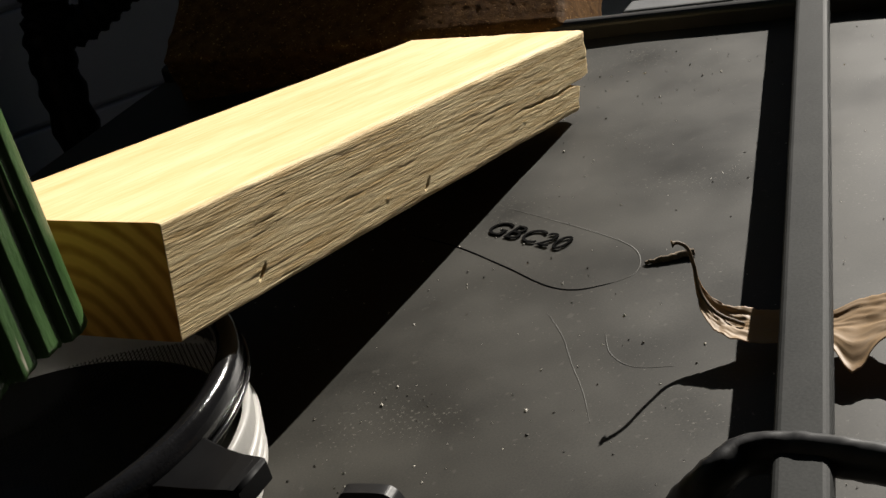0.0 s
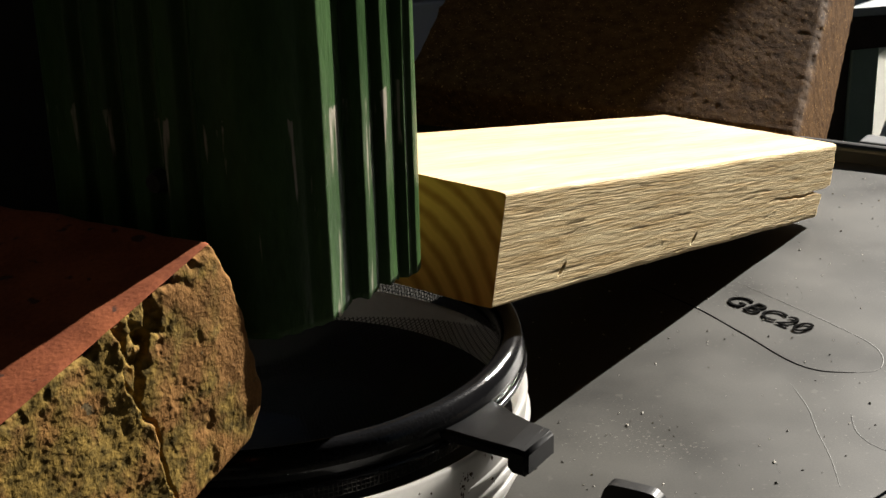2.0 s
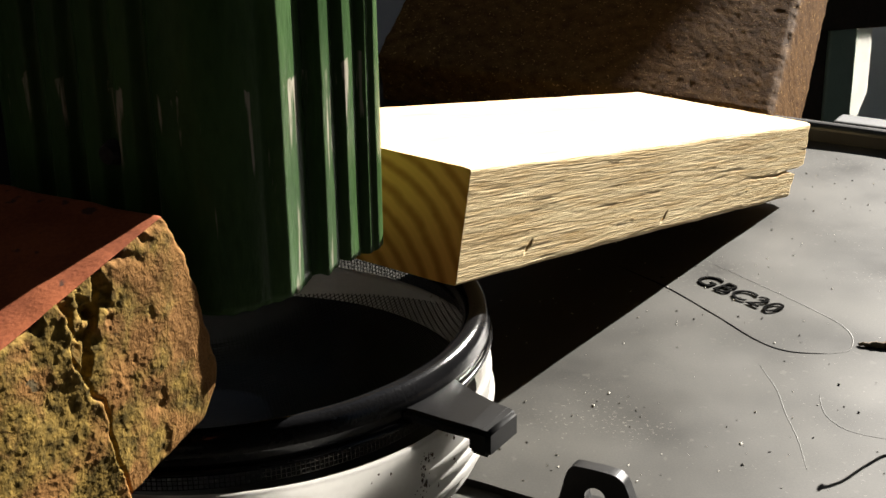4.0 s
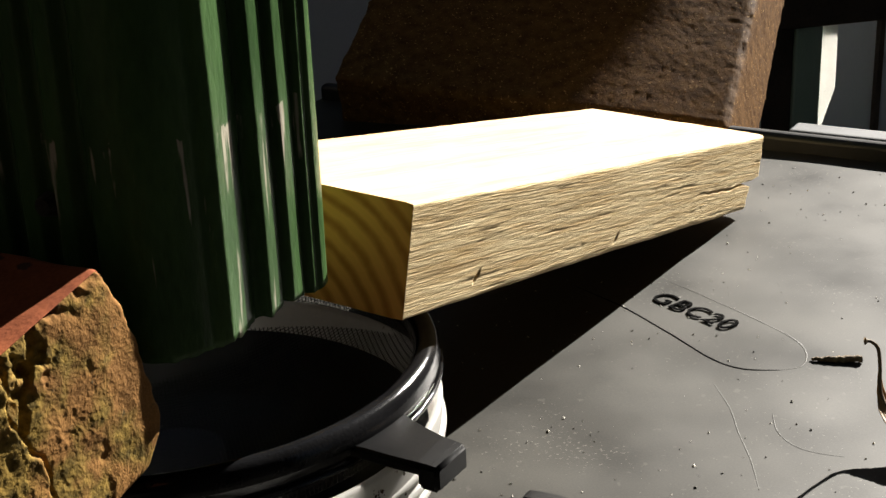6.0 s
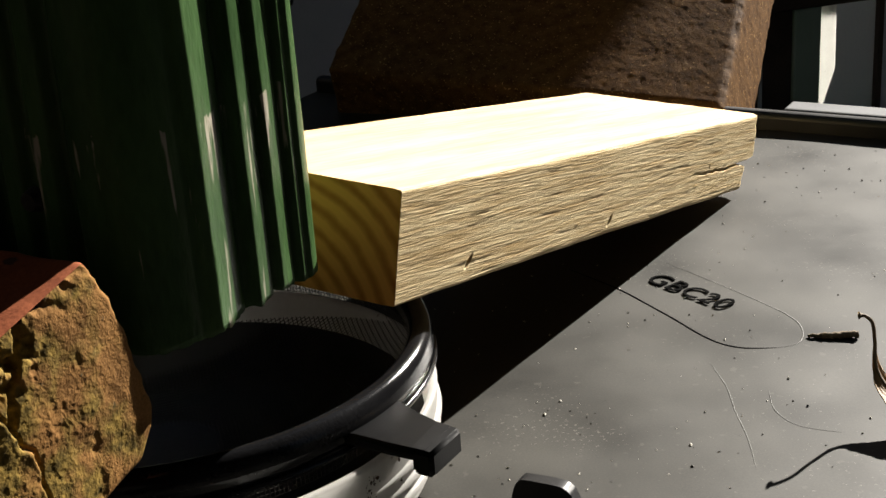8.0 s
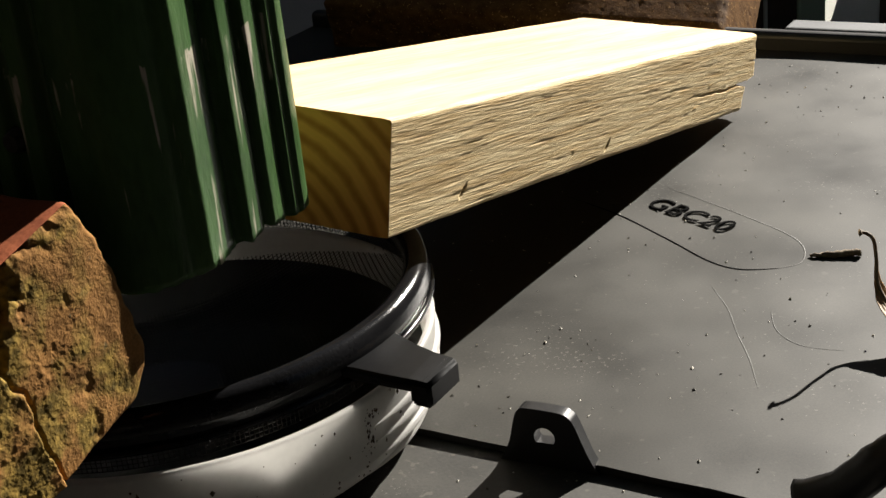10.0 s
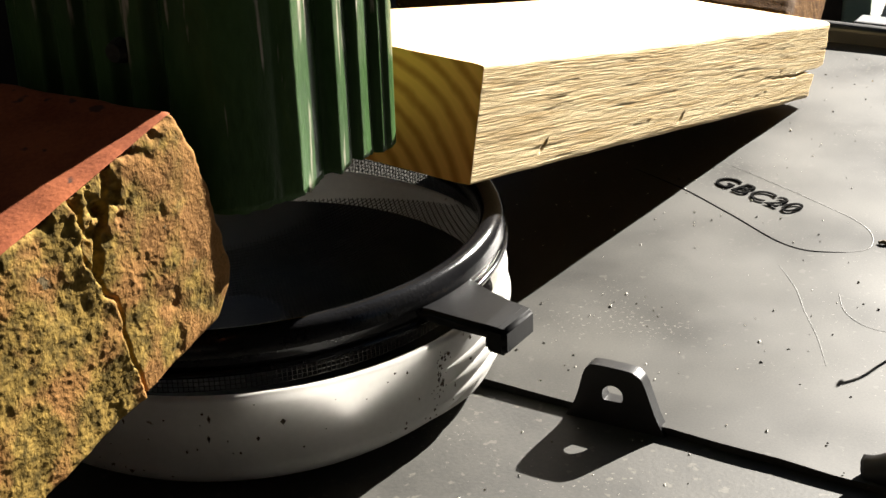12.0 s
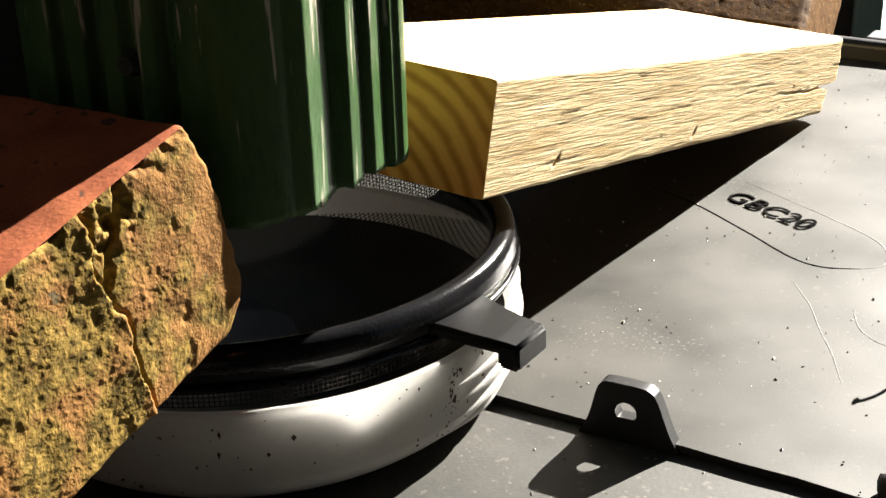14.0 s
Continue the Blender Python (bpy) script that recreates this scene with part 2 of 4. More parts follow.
PAINT = green_paint()
PINE = material("planed_pine", (0.80, 0.49, 0.20), (0.92, 0.70, 0.41), 0.65, 60, 600, 0.3, 0.0003, stretch=(0.07, 1, 1), spec=0.3)
PINE_EDGE = material("rough_sawn_pine", (0.56, 0.37, 0.15), (0.93, 0.76, 0.45), 0.7, 460, 1700, 0.7, 0.0007, stretch=(0.045, 1, 1), spec=0.3)
PINE_END = wood("pine_end_grain", (0.90, 0.37, 0.10), (0.52, 0.155, 0.03), (1.0, 1.0, 1.0), 50, 0.85)
CLAY, MOSSY = brick_clay(), mossy_clay()
WHITE = translucent("white_plastic", (0.88, 0.868, 0.84), 0.68, 0.35, dirt=(0.16, 0.10, 0.05))
LEAF = translucent("dry_leaf", (0.46, 0.31, 0.17), 0.35, 0.55, dirt=(0.12, 0.065, 0.03))


# ---- builders ----
def part(name, data, mat, parent=None, label=""):
    """One mesh object, from a bmesh or a mesh, under a thing or a part."""
    if isinstance(data, bmesh.types.BMesh):
        me = bpy.data.meshes.new(name)
        data.to_mesh(me)
        data.free()
    else:
        me = data
    for one in (mat if isinstance(mat, (list, tuple)) else [mat]):
        me.materials.append(one)
    ob = new(name, me)
    if parent:
        ob.parent = parent
        ob.matrix_parent_inverse = parent.matrix_basis.inverted()
    if label:
        tagged(ob, label)
    return ob


def thing(name, label, category, at=(0, 0, 0), group="", kind=""):
    ob = new(name)
    ob.location = at
    ob.empty_display_size = 0.02
    return tagged(ob, label, category, group, kind)


def mesh_of(name, verts, faces, smooth=True):
    me = bpy.data.meshes.new(name)
    me.from_pydata([tuple(v) for v in verts], [], faces)
    me.validate()
    if smooth:
        me.polygons.foreach_set("use_smooth", [True] * len(me.polygons))
    return me


def box(x0, y0, z0, x1, y1, z1, bevel=0.0, m=None, segments=2):
    bm = bmesh.new()
    bmesh.ops.create_cube(bm, size=1, matrix=Matrix.Translation(((x0 + x1) / 2, (y0 + y1) / 2, (z0 + z1) / 2)) @ Matrix.Diagonal((x1 - x0, y1 - y0, z1 - z0, 1)))
    if bevel:
        bmesh.ops.bevel(bm, geom=bm.edges[:], offset=bevel, segments=segments, affect='EDGES', profile=0.5)
    if m:
        bmesh.ops.transform(bm, matrix=m, verts=bm.verts[:])
    return bm


def grid_faces(rows, cols, closed=False, first=0):
    out = []
    for i in range(rows - 1):
        for j in range(cols if closed else cols - 1):
            k = (j + 1) % cols
            out.append((first + i * cols + j, first + i * cols + k, first + (i + 1) * cols + k, first + (i + 1) * cols + j))
    return out


def lathe(name, profile, centre, steps=96, wobble=None):
    verts = []
    for r, z in profile:
        for j in range(steps):
            a = 2 * math.pi * j / steps
            rr = r + (wobble(a, z) if wobble else 0.0)
            verts.append((centre[0] + rr * math.cos(a), centre[1] + rr * math.sin(a), z))
    return mesh_of(name, verts, grid_faces(len(profile), steps, True))


def tube(points, radius, sides=8, taper=None, flat=1.0):
    """Verts and faces of a tube along points; flat squeezes it in height."""
    pts = [Vector(p) for p in points]
    verts, faces = [], []
    for i, p in enumerate(pts):
        d = (pts[min(i + 1, len(pts) - 1)] - pts[max(i - 1, 0)]).normalized()
        side = d.cross(Vector((0, 0, 1)))
        side = side.normalized() if side.length > 1e-5 else Vector((1, 0, 0))
        up = side.cross(d)
        r = radius * (taper(i / (len(pts) - 1)) if taper else 1.0)
        for k in range(sides):
            a = 2 * math.pi * k / sides
            verts.append(p + side * (r * math.cos(a)) + up * (r * flat * math.sin(a)))
    faces = grid_faces(len(pts), sides, True)
    faces.append(tuple(range(sides))[::-1])
    faces.append(tuple(len(verts) - sides + k for k in range(sides)))
    return verts, faces


def smooth_line(points, n):
    """n points on a smooth curve through the given ones."""
    pts = [Vector(p) for p in points]
    out = []
    for i in range(n):
        s = i / (n - 1) * (len(pts) - 1)
        k = min(int(s), len(pts) - 2)
        u = s - k
        a, b, c, d = pts[max(k - 1, 0)], pts[k], pts[k + 1], pts[min(k + 2, len(pts) - 1)]
        out.append(0.5 * ((2 * b) + (c - a) * u + (2 * a - 5 * b + 4 * c - d) * u * u + (3 * b - a - 3 * c + d) * u ** 3))
    return out


def turb(x, y, z, octaves=3):
    return noise.fractal(Vector((x, y, z)), 1.0, 2.0, octaves)


# ---- ground ----
bm = bmesh.new()
bmesh.ops.create_grid(bm, x_segments=40, y_segments=40, size=60)
for v in bm.verts:
    v.co.z = -0.62 + 0.03 * turb(v.co.x * 0.3, v.co.y * 0.3, 0)
tagged(part("ground", bm, GROUND), "dark bare earth of the yard", "ground", kind="structure")

# ---- storage box: the lid's sides run along P (to the far right) and Q (along the near edge) ----
P, Q = Vector((0.7071, 0.7071, 0)), Vector((0.7071, -0.7071, 0))


def pq(p, q, z=0.0):
    return P * p + Q * q + Vector((0, 0, z))


NEAR, FAR = 0.109, 0.508
store = thing("storage_box", "large black plastic storage box with a dusty lid", "storage box", pq(0.3, 0.1, -0.6))
m_pq = Matrix(((P.x, Q.x, 0, 0), (P.y, Q.y, 0, 0), (0, 0, 1, 0), (0, 0, 0, 1)))


def pq_box(p0, q0, z0, p1, q1, z1, bevel=0.0, segments=2):
    bm = box(p0, q0, z0, p1, q1, z1, bevel, None, segments)
    bmesh.ops.transform(bm, matrix=m_pq, verts=bm.verts[:])
    bmesh.ops.recalc_face_normals(bm, faces=bm.faces[:])
    return bm


part("body", pq_box(-0.20, -0.29, -0.62, FAR + 0.028, 0.62, -0.012, 0.01), RIM, store)
part("front_panel", pq_box(-0.22, -0.30, -0.012, NEAR + 0.03, 0.64, -0.0027, 0.001), LOWER, store, "brushed dusty black plastic panel")


def lid_sheet():
    """The thin lid, with a slightly ragged near edge and a gentle unevenness."""
    verts, faces = [], []
    rows, cols = 60, 120
    for i in range(rows):
        for j in range(cols):
            p = NEAR + (FAR + 0.004 - NEAR) * (i / (rows - 1)) ** 1.3
            q = -0.30 + 0.94 * j / (cols - 1)
            if i == 0:
                p += 0.0006 * turb(q * 300, 3, 0) + 0.0006 * turb(q * 60, 8, 0)
            z = 0.0006 * turb(p * 14, q * 14, 5)
            verts.append(pq(p, q, z))
    top = grid_faces(rows, cols)
    k = len(verts)
    for j in range(cols):
        verts.append(verts[j].copy())
    for j in range(cols):
        v = verts[j]
        verts.append(Vector((v.x, v.y, -0.0030)) + P * 0.0006)
    for j in range(cols - 1):
        faces.append((k + j + 1, k + j, k + cols + j, k + cols + j + 1))
    me = mesh_of("lid", verts, top + faces, False)
    me.polygons.foreach_set("use_smooth", [True] * len(top) + [False] * len(faces))
    return me


lid = part("lid", lid_sheet(), LID, store, "dusty scratched black plastic lid")
part("raised_rim", pq_box(FAR, -0.30, -0.01, FAR + 0.009, 0.64, 0.0098, 0.0035, 4), RIM, store, "raised black plastic rim")
# pale colour stands for a sunlit top; length fitted to the camera's view
part("back_ledge", pq_box(FAR + 0.0085, 0.000, -0.01, FAR + 0.026, 0.060, 0.0100, 0.002, 3), LEDGE, store, "ledge behind the rim, painted pale for its lit top")


def latch_tab(corner_a, corner_b, height):
    """An upright tab with rounded shoulders and a round hole."""
    a, b = Vector(corner_a), Vector(corner_b)
    along = (b - a)
    width = along.length
    along.normalize()
    back = Vector((-along.y, along.x, 0))
    outline = [(0, 0), (0.10, 0.35), (0.17, 0.80), (0.22, 0.95), (0.30, 1.0), (0.62, 1.0), (0.72, 0.94), (0.78, 0.80), (0.90, 0.30), (1.0, 0)]
    outline = [(s * width, h * height) for s, h in outline]
    outer = smooth_line([(s, 0, h) for s, h in outline], 48)
    hole_c, hole_r, hn = Vector((0.47 * width, 0, 0.52 * height)), 0.0032, 48
    ring = []
    for i, o in enumerate(outer):
        d = (o - hole_c).normalized()
        ring.append(hole_c + d * hole_r)
    verts = []
    for depth in (0.0, 0.0042):
        for pt in outer + ring:
            verts.append(a + along * pt.x + Vector((0, 0, pt.z)) + back * depth)
    n = len(outer)
    faces = []
    for i in range(n - 1):
        faces.append((i, i + 1, n + i + 1, n + i))
        faces.append((2 * n + i + 1, 2 * n + i, 3 * n + i, 3 * n + i + 1))
        faces.append((i + 1, i, 2 * n + i, 2 * n + i + 1))
        faces.append((n + i, n + i + 1, 3 * n + i + 1, 3 * n + i))
    faces.append((n - 1, 0, n, 2 * n - 1))
    faces.append((2 * n, 3 * n - 1, 4 * n - 1, 3 * n))
    faces.append((2 * n - 1, n, 3 * n, 4 * n - 1))
    return mesh_of("latch_tab", verts, faces, False)


part("latch_tab", latch_tab((0.1035, 0.0470, -0.0027), (0.1262, 0.0265, -0.0027), 0.0186), RIM, store, "upright plastic latch tab with a round hole")


def emboss(points, width, height, name, mat, label=""):
    pts = smooth_line(points, 60)
    for o in pts:
        o.z = 0.0006 * turb(o.dot(P) * 14, o.dot(Q) * 14, 5) + 0.00006
    v, f = tube(pts, width, 6, lambda s: 0.25 + 0.75 * min(1, 8 * s * (1 - s)), height / width)
    return part(name, mesh_of(name, v, f), mat, lid, label)


# one moulded outline: shade painted dark on its left, light painted pale on its right
emboss([(0.190, 0.222, 0), (0.201, 0.193, 0), (0.208, 0.163, 0), (0.213, 0.138, 0), (0.220, 0.126, 0), (0.232, 0.1205, 0)], 0.0004, 0.0002, "moulded_line", EMBOSS_SHADE, "moulded outline, shaded side painted dark")
emboss([(0.232, 0.1205, 0), (0.241, 0.121, 0), (0.248, 0.131, 0), (0.249, 0.145, 0), (0.243, 0.170, 0), (0.229, 0.212, 0)], 0.00025, 0.00003, "moulded_line", EMBOSS_LIT, "moulded outline, lit side painted pale")
emboss([(0.214, 0.092, 0), (0.209, 0.078, 0), (0.211, 0.066, 0), (0.221, 0.057, 0)], 0.00018, 0.000006, "scratch", LID)
emboss([(0.205, 0.119, 0), (0.202, 0.100, 0), (0.197, 0.083, 0), (0.192, 0.064, 0), (0.186, 0.047, 0)], 0.00018, 0.000006, "scratch", LID)

# letters coloured black in place of the shadow in their relief
font = bpy.data.curves.new("stamp", 'FONT')
font.body, font.size, font.extrude, font.offset = "GBC20", 0.0142, 0.0002, -0.00005
font.align_x, font.align_y = 'LEFT', 'BOTTOM'
holder = bpy.data.objects.new("stamp_source", font)
scene.collection.objects.link(holder)
stamp_mesh = bpy.data.meshes.new_from_object(holder.evaluated_get(bpy.context.evaluated_depsgraph_get()))
bpy.data.objects.remove(holder)
d_text = Vector((0.37, -0.929, 0)).normalized()
up_text = Vector((-d_text.y, d_text.x, 0))
spot = Vector((0.2105, 0.1965, 0.0))
middle = spot + d_text * 0.023
spot.z = 0.0006 * turb(middle.dot(P) * 14, middle.dot(Q) * 14, 5) + 0.0006
stamp_mesh.transform(Matrix(((d_text.x, up_text.x, 0, spot.x), (d_text.y, up_text.y, 0, spot.y), (0, 0, 1, spot.z), (0, 0, 0, 1))))
part("stamped_code", stamp_mesh, EMBOSS_SHADE, lid, "stamped code GBC20, its shade painted black")

# lip of the lift-up handle
LIP = [(0.166, -0.008, -0.001), (0.172, -0.018, 0.012), (0.1765, -0.029, 0.026), (0.183, -0.0315, 0.0315), (0.191, -0.0305, 0.0325), (0.200, -0.036, 0.0325), (0.209, -0.047, 0.0325), (0.220, -0.063, 0.0315), (0.235, -0.083, 0.026), (0.248, -0.101, -0.001)]
LIP = [(x + 0.0045, y, z - 0.0060 if z > 0 else z) for x, y, z in LIP]
v, f = tube(smooth_line(LIP, 60), 0.0042, 12, None, 1.3)
v = [p + Vector((0, 0, 0.0005 * turb(p.x * 300, p.y * 300, p.z * 300))) for p in v]
part("lift_handle", mesh_of("lift_handle", v, f), RIM, store, "curved black plastic lift handle")

# ---- flat grey bar across the lid ----
bar_a, bar_b = Vector((0.160, -0.100, 0.0)), Vector((0.4610, 0.334, 0.0))
bar_dir = (bar_b - bar_a).normalized()
bar_side = Vector((bar_dir.y, -bar_dir.x, 0))
m_bar = Matrix(((bar_dir.x, bar_side.x, 0, bar_a.x), (bar_dir.y, bar_side.y, 0, bar_a.y), (0, 0, 1, 0), (0, 0, 0, 1)))
strap = thing("metal_bar", "flat grey painted metal bar bridging the lid", "metal bar", bar_a)
length = (bar_b - bar_a).length
part("bar", box(0, -0.0035, 0.021, length, 0.0108, 0.029, 0.0022, m_bar, 4), BAR, strap)
for s in (0.012, length - 0.012):
    part("foot", box(s - 0.012, -0.0035, -0.001, s + 0.012, 0.0108, 0.0212, 0.001, m_bar), BAR, strap)

# ---- timber offcut ----
T0 = Vector((0.0905, 0.0835, 0.0935))
TU = (Vector((0.3100, 0.2870, 0.0345)) - T0).normalized()
TN = (Vector((0, 0, 1)) - TU * TU.z).normalized()
TW = TN.cross(TU)
TL, TT, TB = 0.3055, 0.0355, 0.0900
roll = radians(2.2)
TW, TN = TW * math.cos(roll) + TN * math.sin(roll), TN * math.cos(roll) - TW * math.sin(roll)
m_timber = Matrix(((TU.x, TW.x, TN.x, T0.x), (TU.y, TW.y, TN.y, T0.y), (TU.z, TW.z, TN.z, T0.z), (0, 0, 0, 1)))


def timber_mesh():
    """Length runs along x, width along y, height down from 0; the long front side is rough-sawn and split at the far end."""
    ring, kind = [], []
    for i in range(90):
        ring.append((0.0, -TT + TT * i / 89)), kind.append(1)
    for i in range(1, 40):
        ring.append((TB * i / 39, 0.0)), kind.append(0)
    for i in range(1, 12):
        ring.append((TB, -TT * i / 11)), kind.append(2)
    for i in range(1, 20):
        ring.append((TB - TB * i / 20, -TT)), kind.append(2)
    rows, cols = 760, len(ring)
    verts, faces, mats = [], [], []
    for i in range(rows):
        s = i / (rows - 1)
        for (y, z), k in zip(ring, kind):
            h = -z / TT
            end = TL
            # the split: upper half reaches furthest, a notch, then a shorter rounded lower half
            end -= 0.013 * max(0.0, 1 - abs(h - 0.615) / 0.055) * max(0.0, 1 - y / 0.05)
            if h > 0.60:
                end -= (0.010 + 0.004 * (h - 0.6) / 0.4) * max(0.0, 1 - y / 0.06)
            end -= 0.0035 * abs(turb(y * 60, z * 90, 2)) + 0.016 * (y / TB) * 0.35
            x = s * end
            # rounded, worn arrises
            ry = min(y, TB - y)
            rz = min(-z, TT + z)
            r = 0.0009 + 0.0016 * min(1.0, x / 0.1) + 0.0008 * turb(x * 30, 7, 0)
            oy = oz = 0.0
            if ry < r and rz < r:
                dy, dz = r - ry, r - rz
                d = math.hypot(dy, dz)
                if d > r:
                    f = (1 - r / d)
                    oy, oz = dy * f * (1 if y < TB / 2 else -1), dz * f * (-1 if -z < TT / 2 else 1)
            if k == 1:
                fib = turb(x * 26, h * 26, 1.3, 4)
                fib2 = turb(x * 75, h * 60, 8.1, 3)
                torn = max(0.0, turb(x * 30, h * 34, 5.7, 4) - 0.15)
                pit = max(0.0, turb(x * 34, h * 40, 11.0, 4) - 0.28)
                calm = min(1.0, h / 0.10 + 0.15)
                oy += calm * (0.000025 * fib + 0.00004 * fib2 - 0.00013 * torn + 0.00026 * pit)
                crack = 0.62 + 0.05 * turb(x * 40, 4, 4)
                if x > TL - 0.085:
                    oy += 0.0030 * max(0.0, 1 - abs(h - crack) / 0.020) * (x - TL + 0.085) / 0.085
                for gx, gh in ((0.042, 0.80), (0.148, 0.83)):
                    g = math.hypot((x - gx - (h - gh) * -0.030) / 0.0012, (h - gh) / 0.07)
                    oy += 0.0020 * max(0.0, 1 - g)
            elif k == 0:
                oz += 0.00012 * turb(x * 20, y * 160, 3)
            verts.append(Vector((x, y + oy, z + oz)))
    faces = grid_faces(rows, cols, True)
    mats = [(1 if (kind[j] == 1) else 0) for i in range(rows - 1) for j in range(cols)]
    first, last = len(verts), len(verts) + 1
    verts.append(Vector((0.0004, TB / 2, -TT / 2)))
    verts.append(Vector((TL - 0.012, TB / 2, -TT / 2)))
    for j in range(cols):
        k = (j + 1) % cols
        faces.append((k, j, first)), mats.append(2)
        a = (rows - 1) * cols
        faces.append((a + j, a + k, last)), mats.append(1)
    me = bpy.data.meshes.new("board")
    me.from_pydata([tuple(v) for v in verts], [], faces)
    me.polygons.foreach_set("material_index", mats)
    me.polygons.foreach_set("use_smooth", [m != 2 for m in mats])
    bm2 = bmesh.new()
    bm2.from_mesh(me)
    bmesh.ops.recalc_face_normals(bm2, faces=bm2.faces[:])
    bm2.to_mesh(me)
    bm2.free()
    return me


timber = part("timber_offcut", timber_mesh(), [PINE, PINE_EDGE, PINE_END])
timber.matrix_world = m_timber
for _ in range(3):
    x, h = random.uniform(0.01, 0.27), random.uniform(0.08, 0.95)
    ln, th = random.uniform(0.004, 0.013), random.uniform(0.00012, 0.00026)
    z, lift = -h * TT, random.uniform(0.0, 0.0002)
    vs = [(x, 0.0003, z - th), (x, 0.0003, z + th), (x + ln * 0.5, -th * 0.8, z + th * 0.8), (x + ln * 0.5, -th * 0.8, z - th * 0.8), (x + ln, -lift - th, z + th * 0.2), (x + ln * 0.5, 0.0004, z)]
    sliver = part("splinter", mesh_of("splinter", vs, [(0, 1, 2, 3), (3, 2, 4), (1, 5, 2), (0, 3, 5), (2, 5, 4), (5, 3, 4)], False), PINE_EDGE)
    sliver.parent = timber
tagged(timber, "rough-sawn pale pine offcut leaning on a strainer's rim", "timber")

# ---- white jar under the strainer ----
JC = (0.018, 0.107)


def jar_radius(z):
    """Outer radius of the jar's wall: a rounded foot, then a slight flare."""
    return 0.0785 + 0.0035 * min(1.0, max(0.0, z) / 0.026) - 0.0108 * max(0.0, (0.0090 - z) / 0.0126) ** 1.8


profile = [(0.056, -0.0036)] + [(jar_radius(z), z) for z in [-0.0034 + 0.0009 * i for i in range(36)]]
profile += [(0.0822, 0.0294), (0.0822, 0.0303), (0.0815, 0.0309), (0.0803, 0.0307), (0.0796, 0.0295), (0.0780, 0.015), (0.070, 0.005), (0.060, 0.0012), (0.0, 0.0010)]
jar = thing("white_jar", "white plastic jar with grimy screw threads holding a strainer", "jar", (*JC, 0))
part("jar_body", lathe("jar_body", profile, JC, 160), WHITE, jar)
for turn in range(4):
    pts = []
    for i in range(60):
        a = -0.98 + 2.0 * i / 59
        z = 0.0050 + 0.0056 * turn + 0.0016 * a
        r = jar_radius(z) - 0.0004
        pts.append((JC[0] + r * math.cos(a), JC[1] + r * math.sin(a), z))
    v, f = tube(pts, 0.0021, 8, lambda s: min(1.0, 6 * s + 0.1, 6 * (1 - s) + 0.1), 0.8)
    part("screw_thread", mesh_of("screw_thread", v, f), WHITE, jar)

GRIME = material("dark_brown_grime", (0.03, 0.018, 0.008), (0.10, 0.06, 0.028), 0.8, 300, 1500, 0.5, 0.0003)
verts, faces = [], []
for i in range(90):
    a, z = random.gauss(-0.955, 0.022) if i % 2 else random.uniform(-2.2, -0.6), 0.004 + 0.024 * random.random() ** 0.8
    r = jar_radius(z) + (0.0004 if a > -1.0 else 0.0)
    c = Vector((JC[0] + r * math.cos(a), JC[1] + r * math.sin(a), z))
    size = random.uniform(0.00018, 0.00045) * random.choice((0.6, 1, 1, 1.6))
    turnabout = Vector((-math.sin(a), math.cos(a), 0))
    drop = random.choice((1.0, 1.0, 1.4, 2.6))
    k = len(verts)
    for d in (turnabout, Vector((0, 0, drop)), -turnabout, Vector((0, 0, -drop)), Vector((math.cos(a), math.sin(a), 0)) * 0.7):
        verts.append(c + d * size * random.uniform(0.7, 1.3))
    faces += [(k, k + 1, k + 4), (k + 1, k + 2, k + 4), (k + 2, k + 3, k + 4), (k + 3, k, k + 4)]
tagged(part("grime", mesh_of("grime", verts, faces, False), GRIME, jar, "dark brown specks of grime"), kind="stuff")

# black lining added so the inside of the jar reads as dark shade
JAR_DARK = material("jar_shade_black", (0.006, 0.005, 0.004), (0.014, 0.012, 0.009), 0.35, 60, 400, 0.3, 0.0004)
tagged(part("shade_lining", lathe("shade_lining", [(0.0700, 0.0060), (0.0775, 0.0200), (0.050, 0.0035), (0.0, 0.0035)], JC, 64), JAR_DARK), "black lining added to darken the inside of the white jar", "water")

# ---- strainer ----
SC, SR, SZ = (0.0150, 0.1248), 0.0850, 0.0370
strainer = thing("kitchen_strainer", "round wire mesh strainer with a glossy black plastic rim", "strainer", (*SC, 0.02))
prof = []
for i in range(17):
    a = 2 * math.pi * i / 16
    prof.append((SR + 0.0044 * math.cos(a), SZ + 0.0062 * math.sin(a)))
part("rim", lathe("rim", prof, SC, 128, lambda a, z: 0.00012 * turb(math.cos(a) * 9, math.sin(a) * 9, z * 90)), BLACK, strainer, "glossy black plastic rim ring")


part("rim_flange", lathe("rim_flange", [(SR + 0.0042 + 0.0009 * math.cos(math.pi * i / 5), SZ - 0.0046 + 0.0010 * math.sin(math.pi * i / 5)) for i in range(11)], SC, 128), BLACK, strainer)


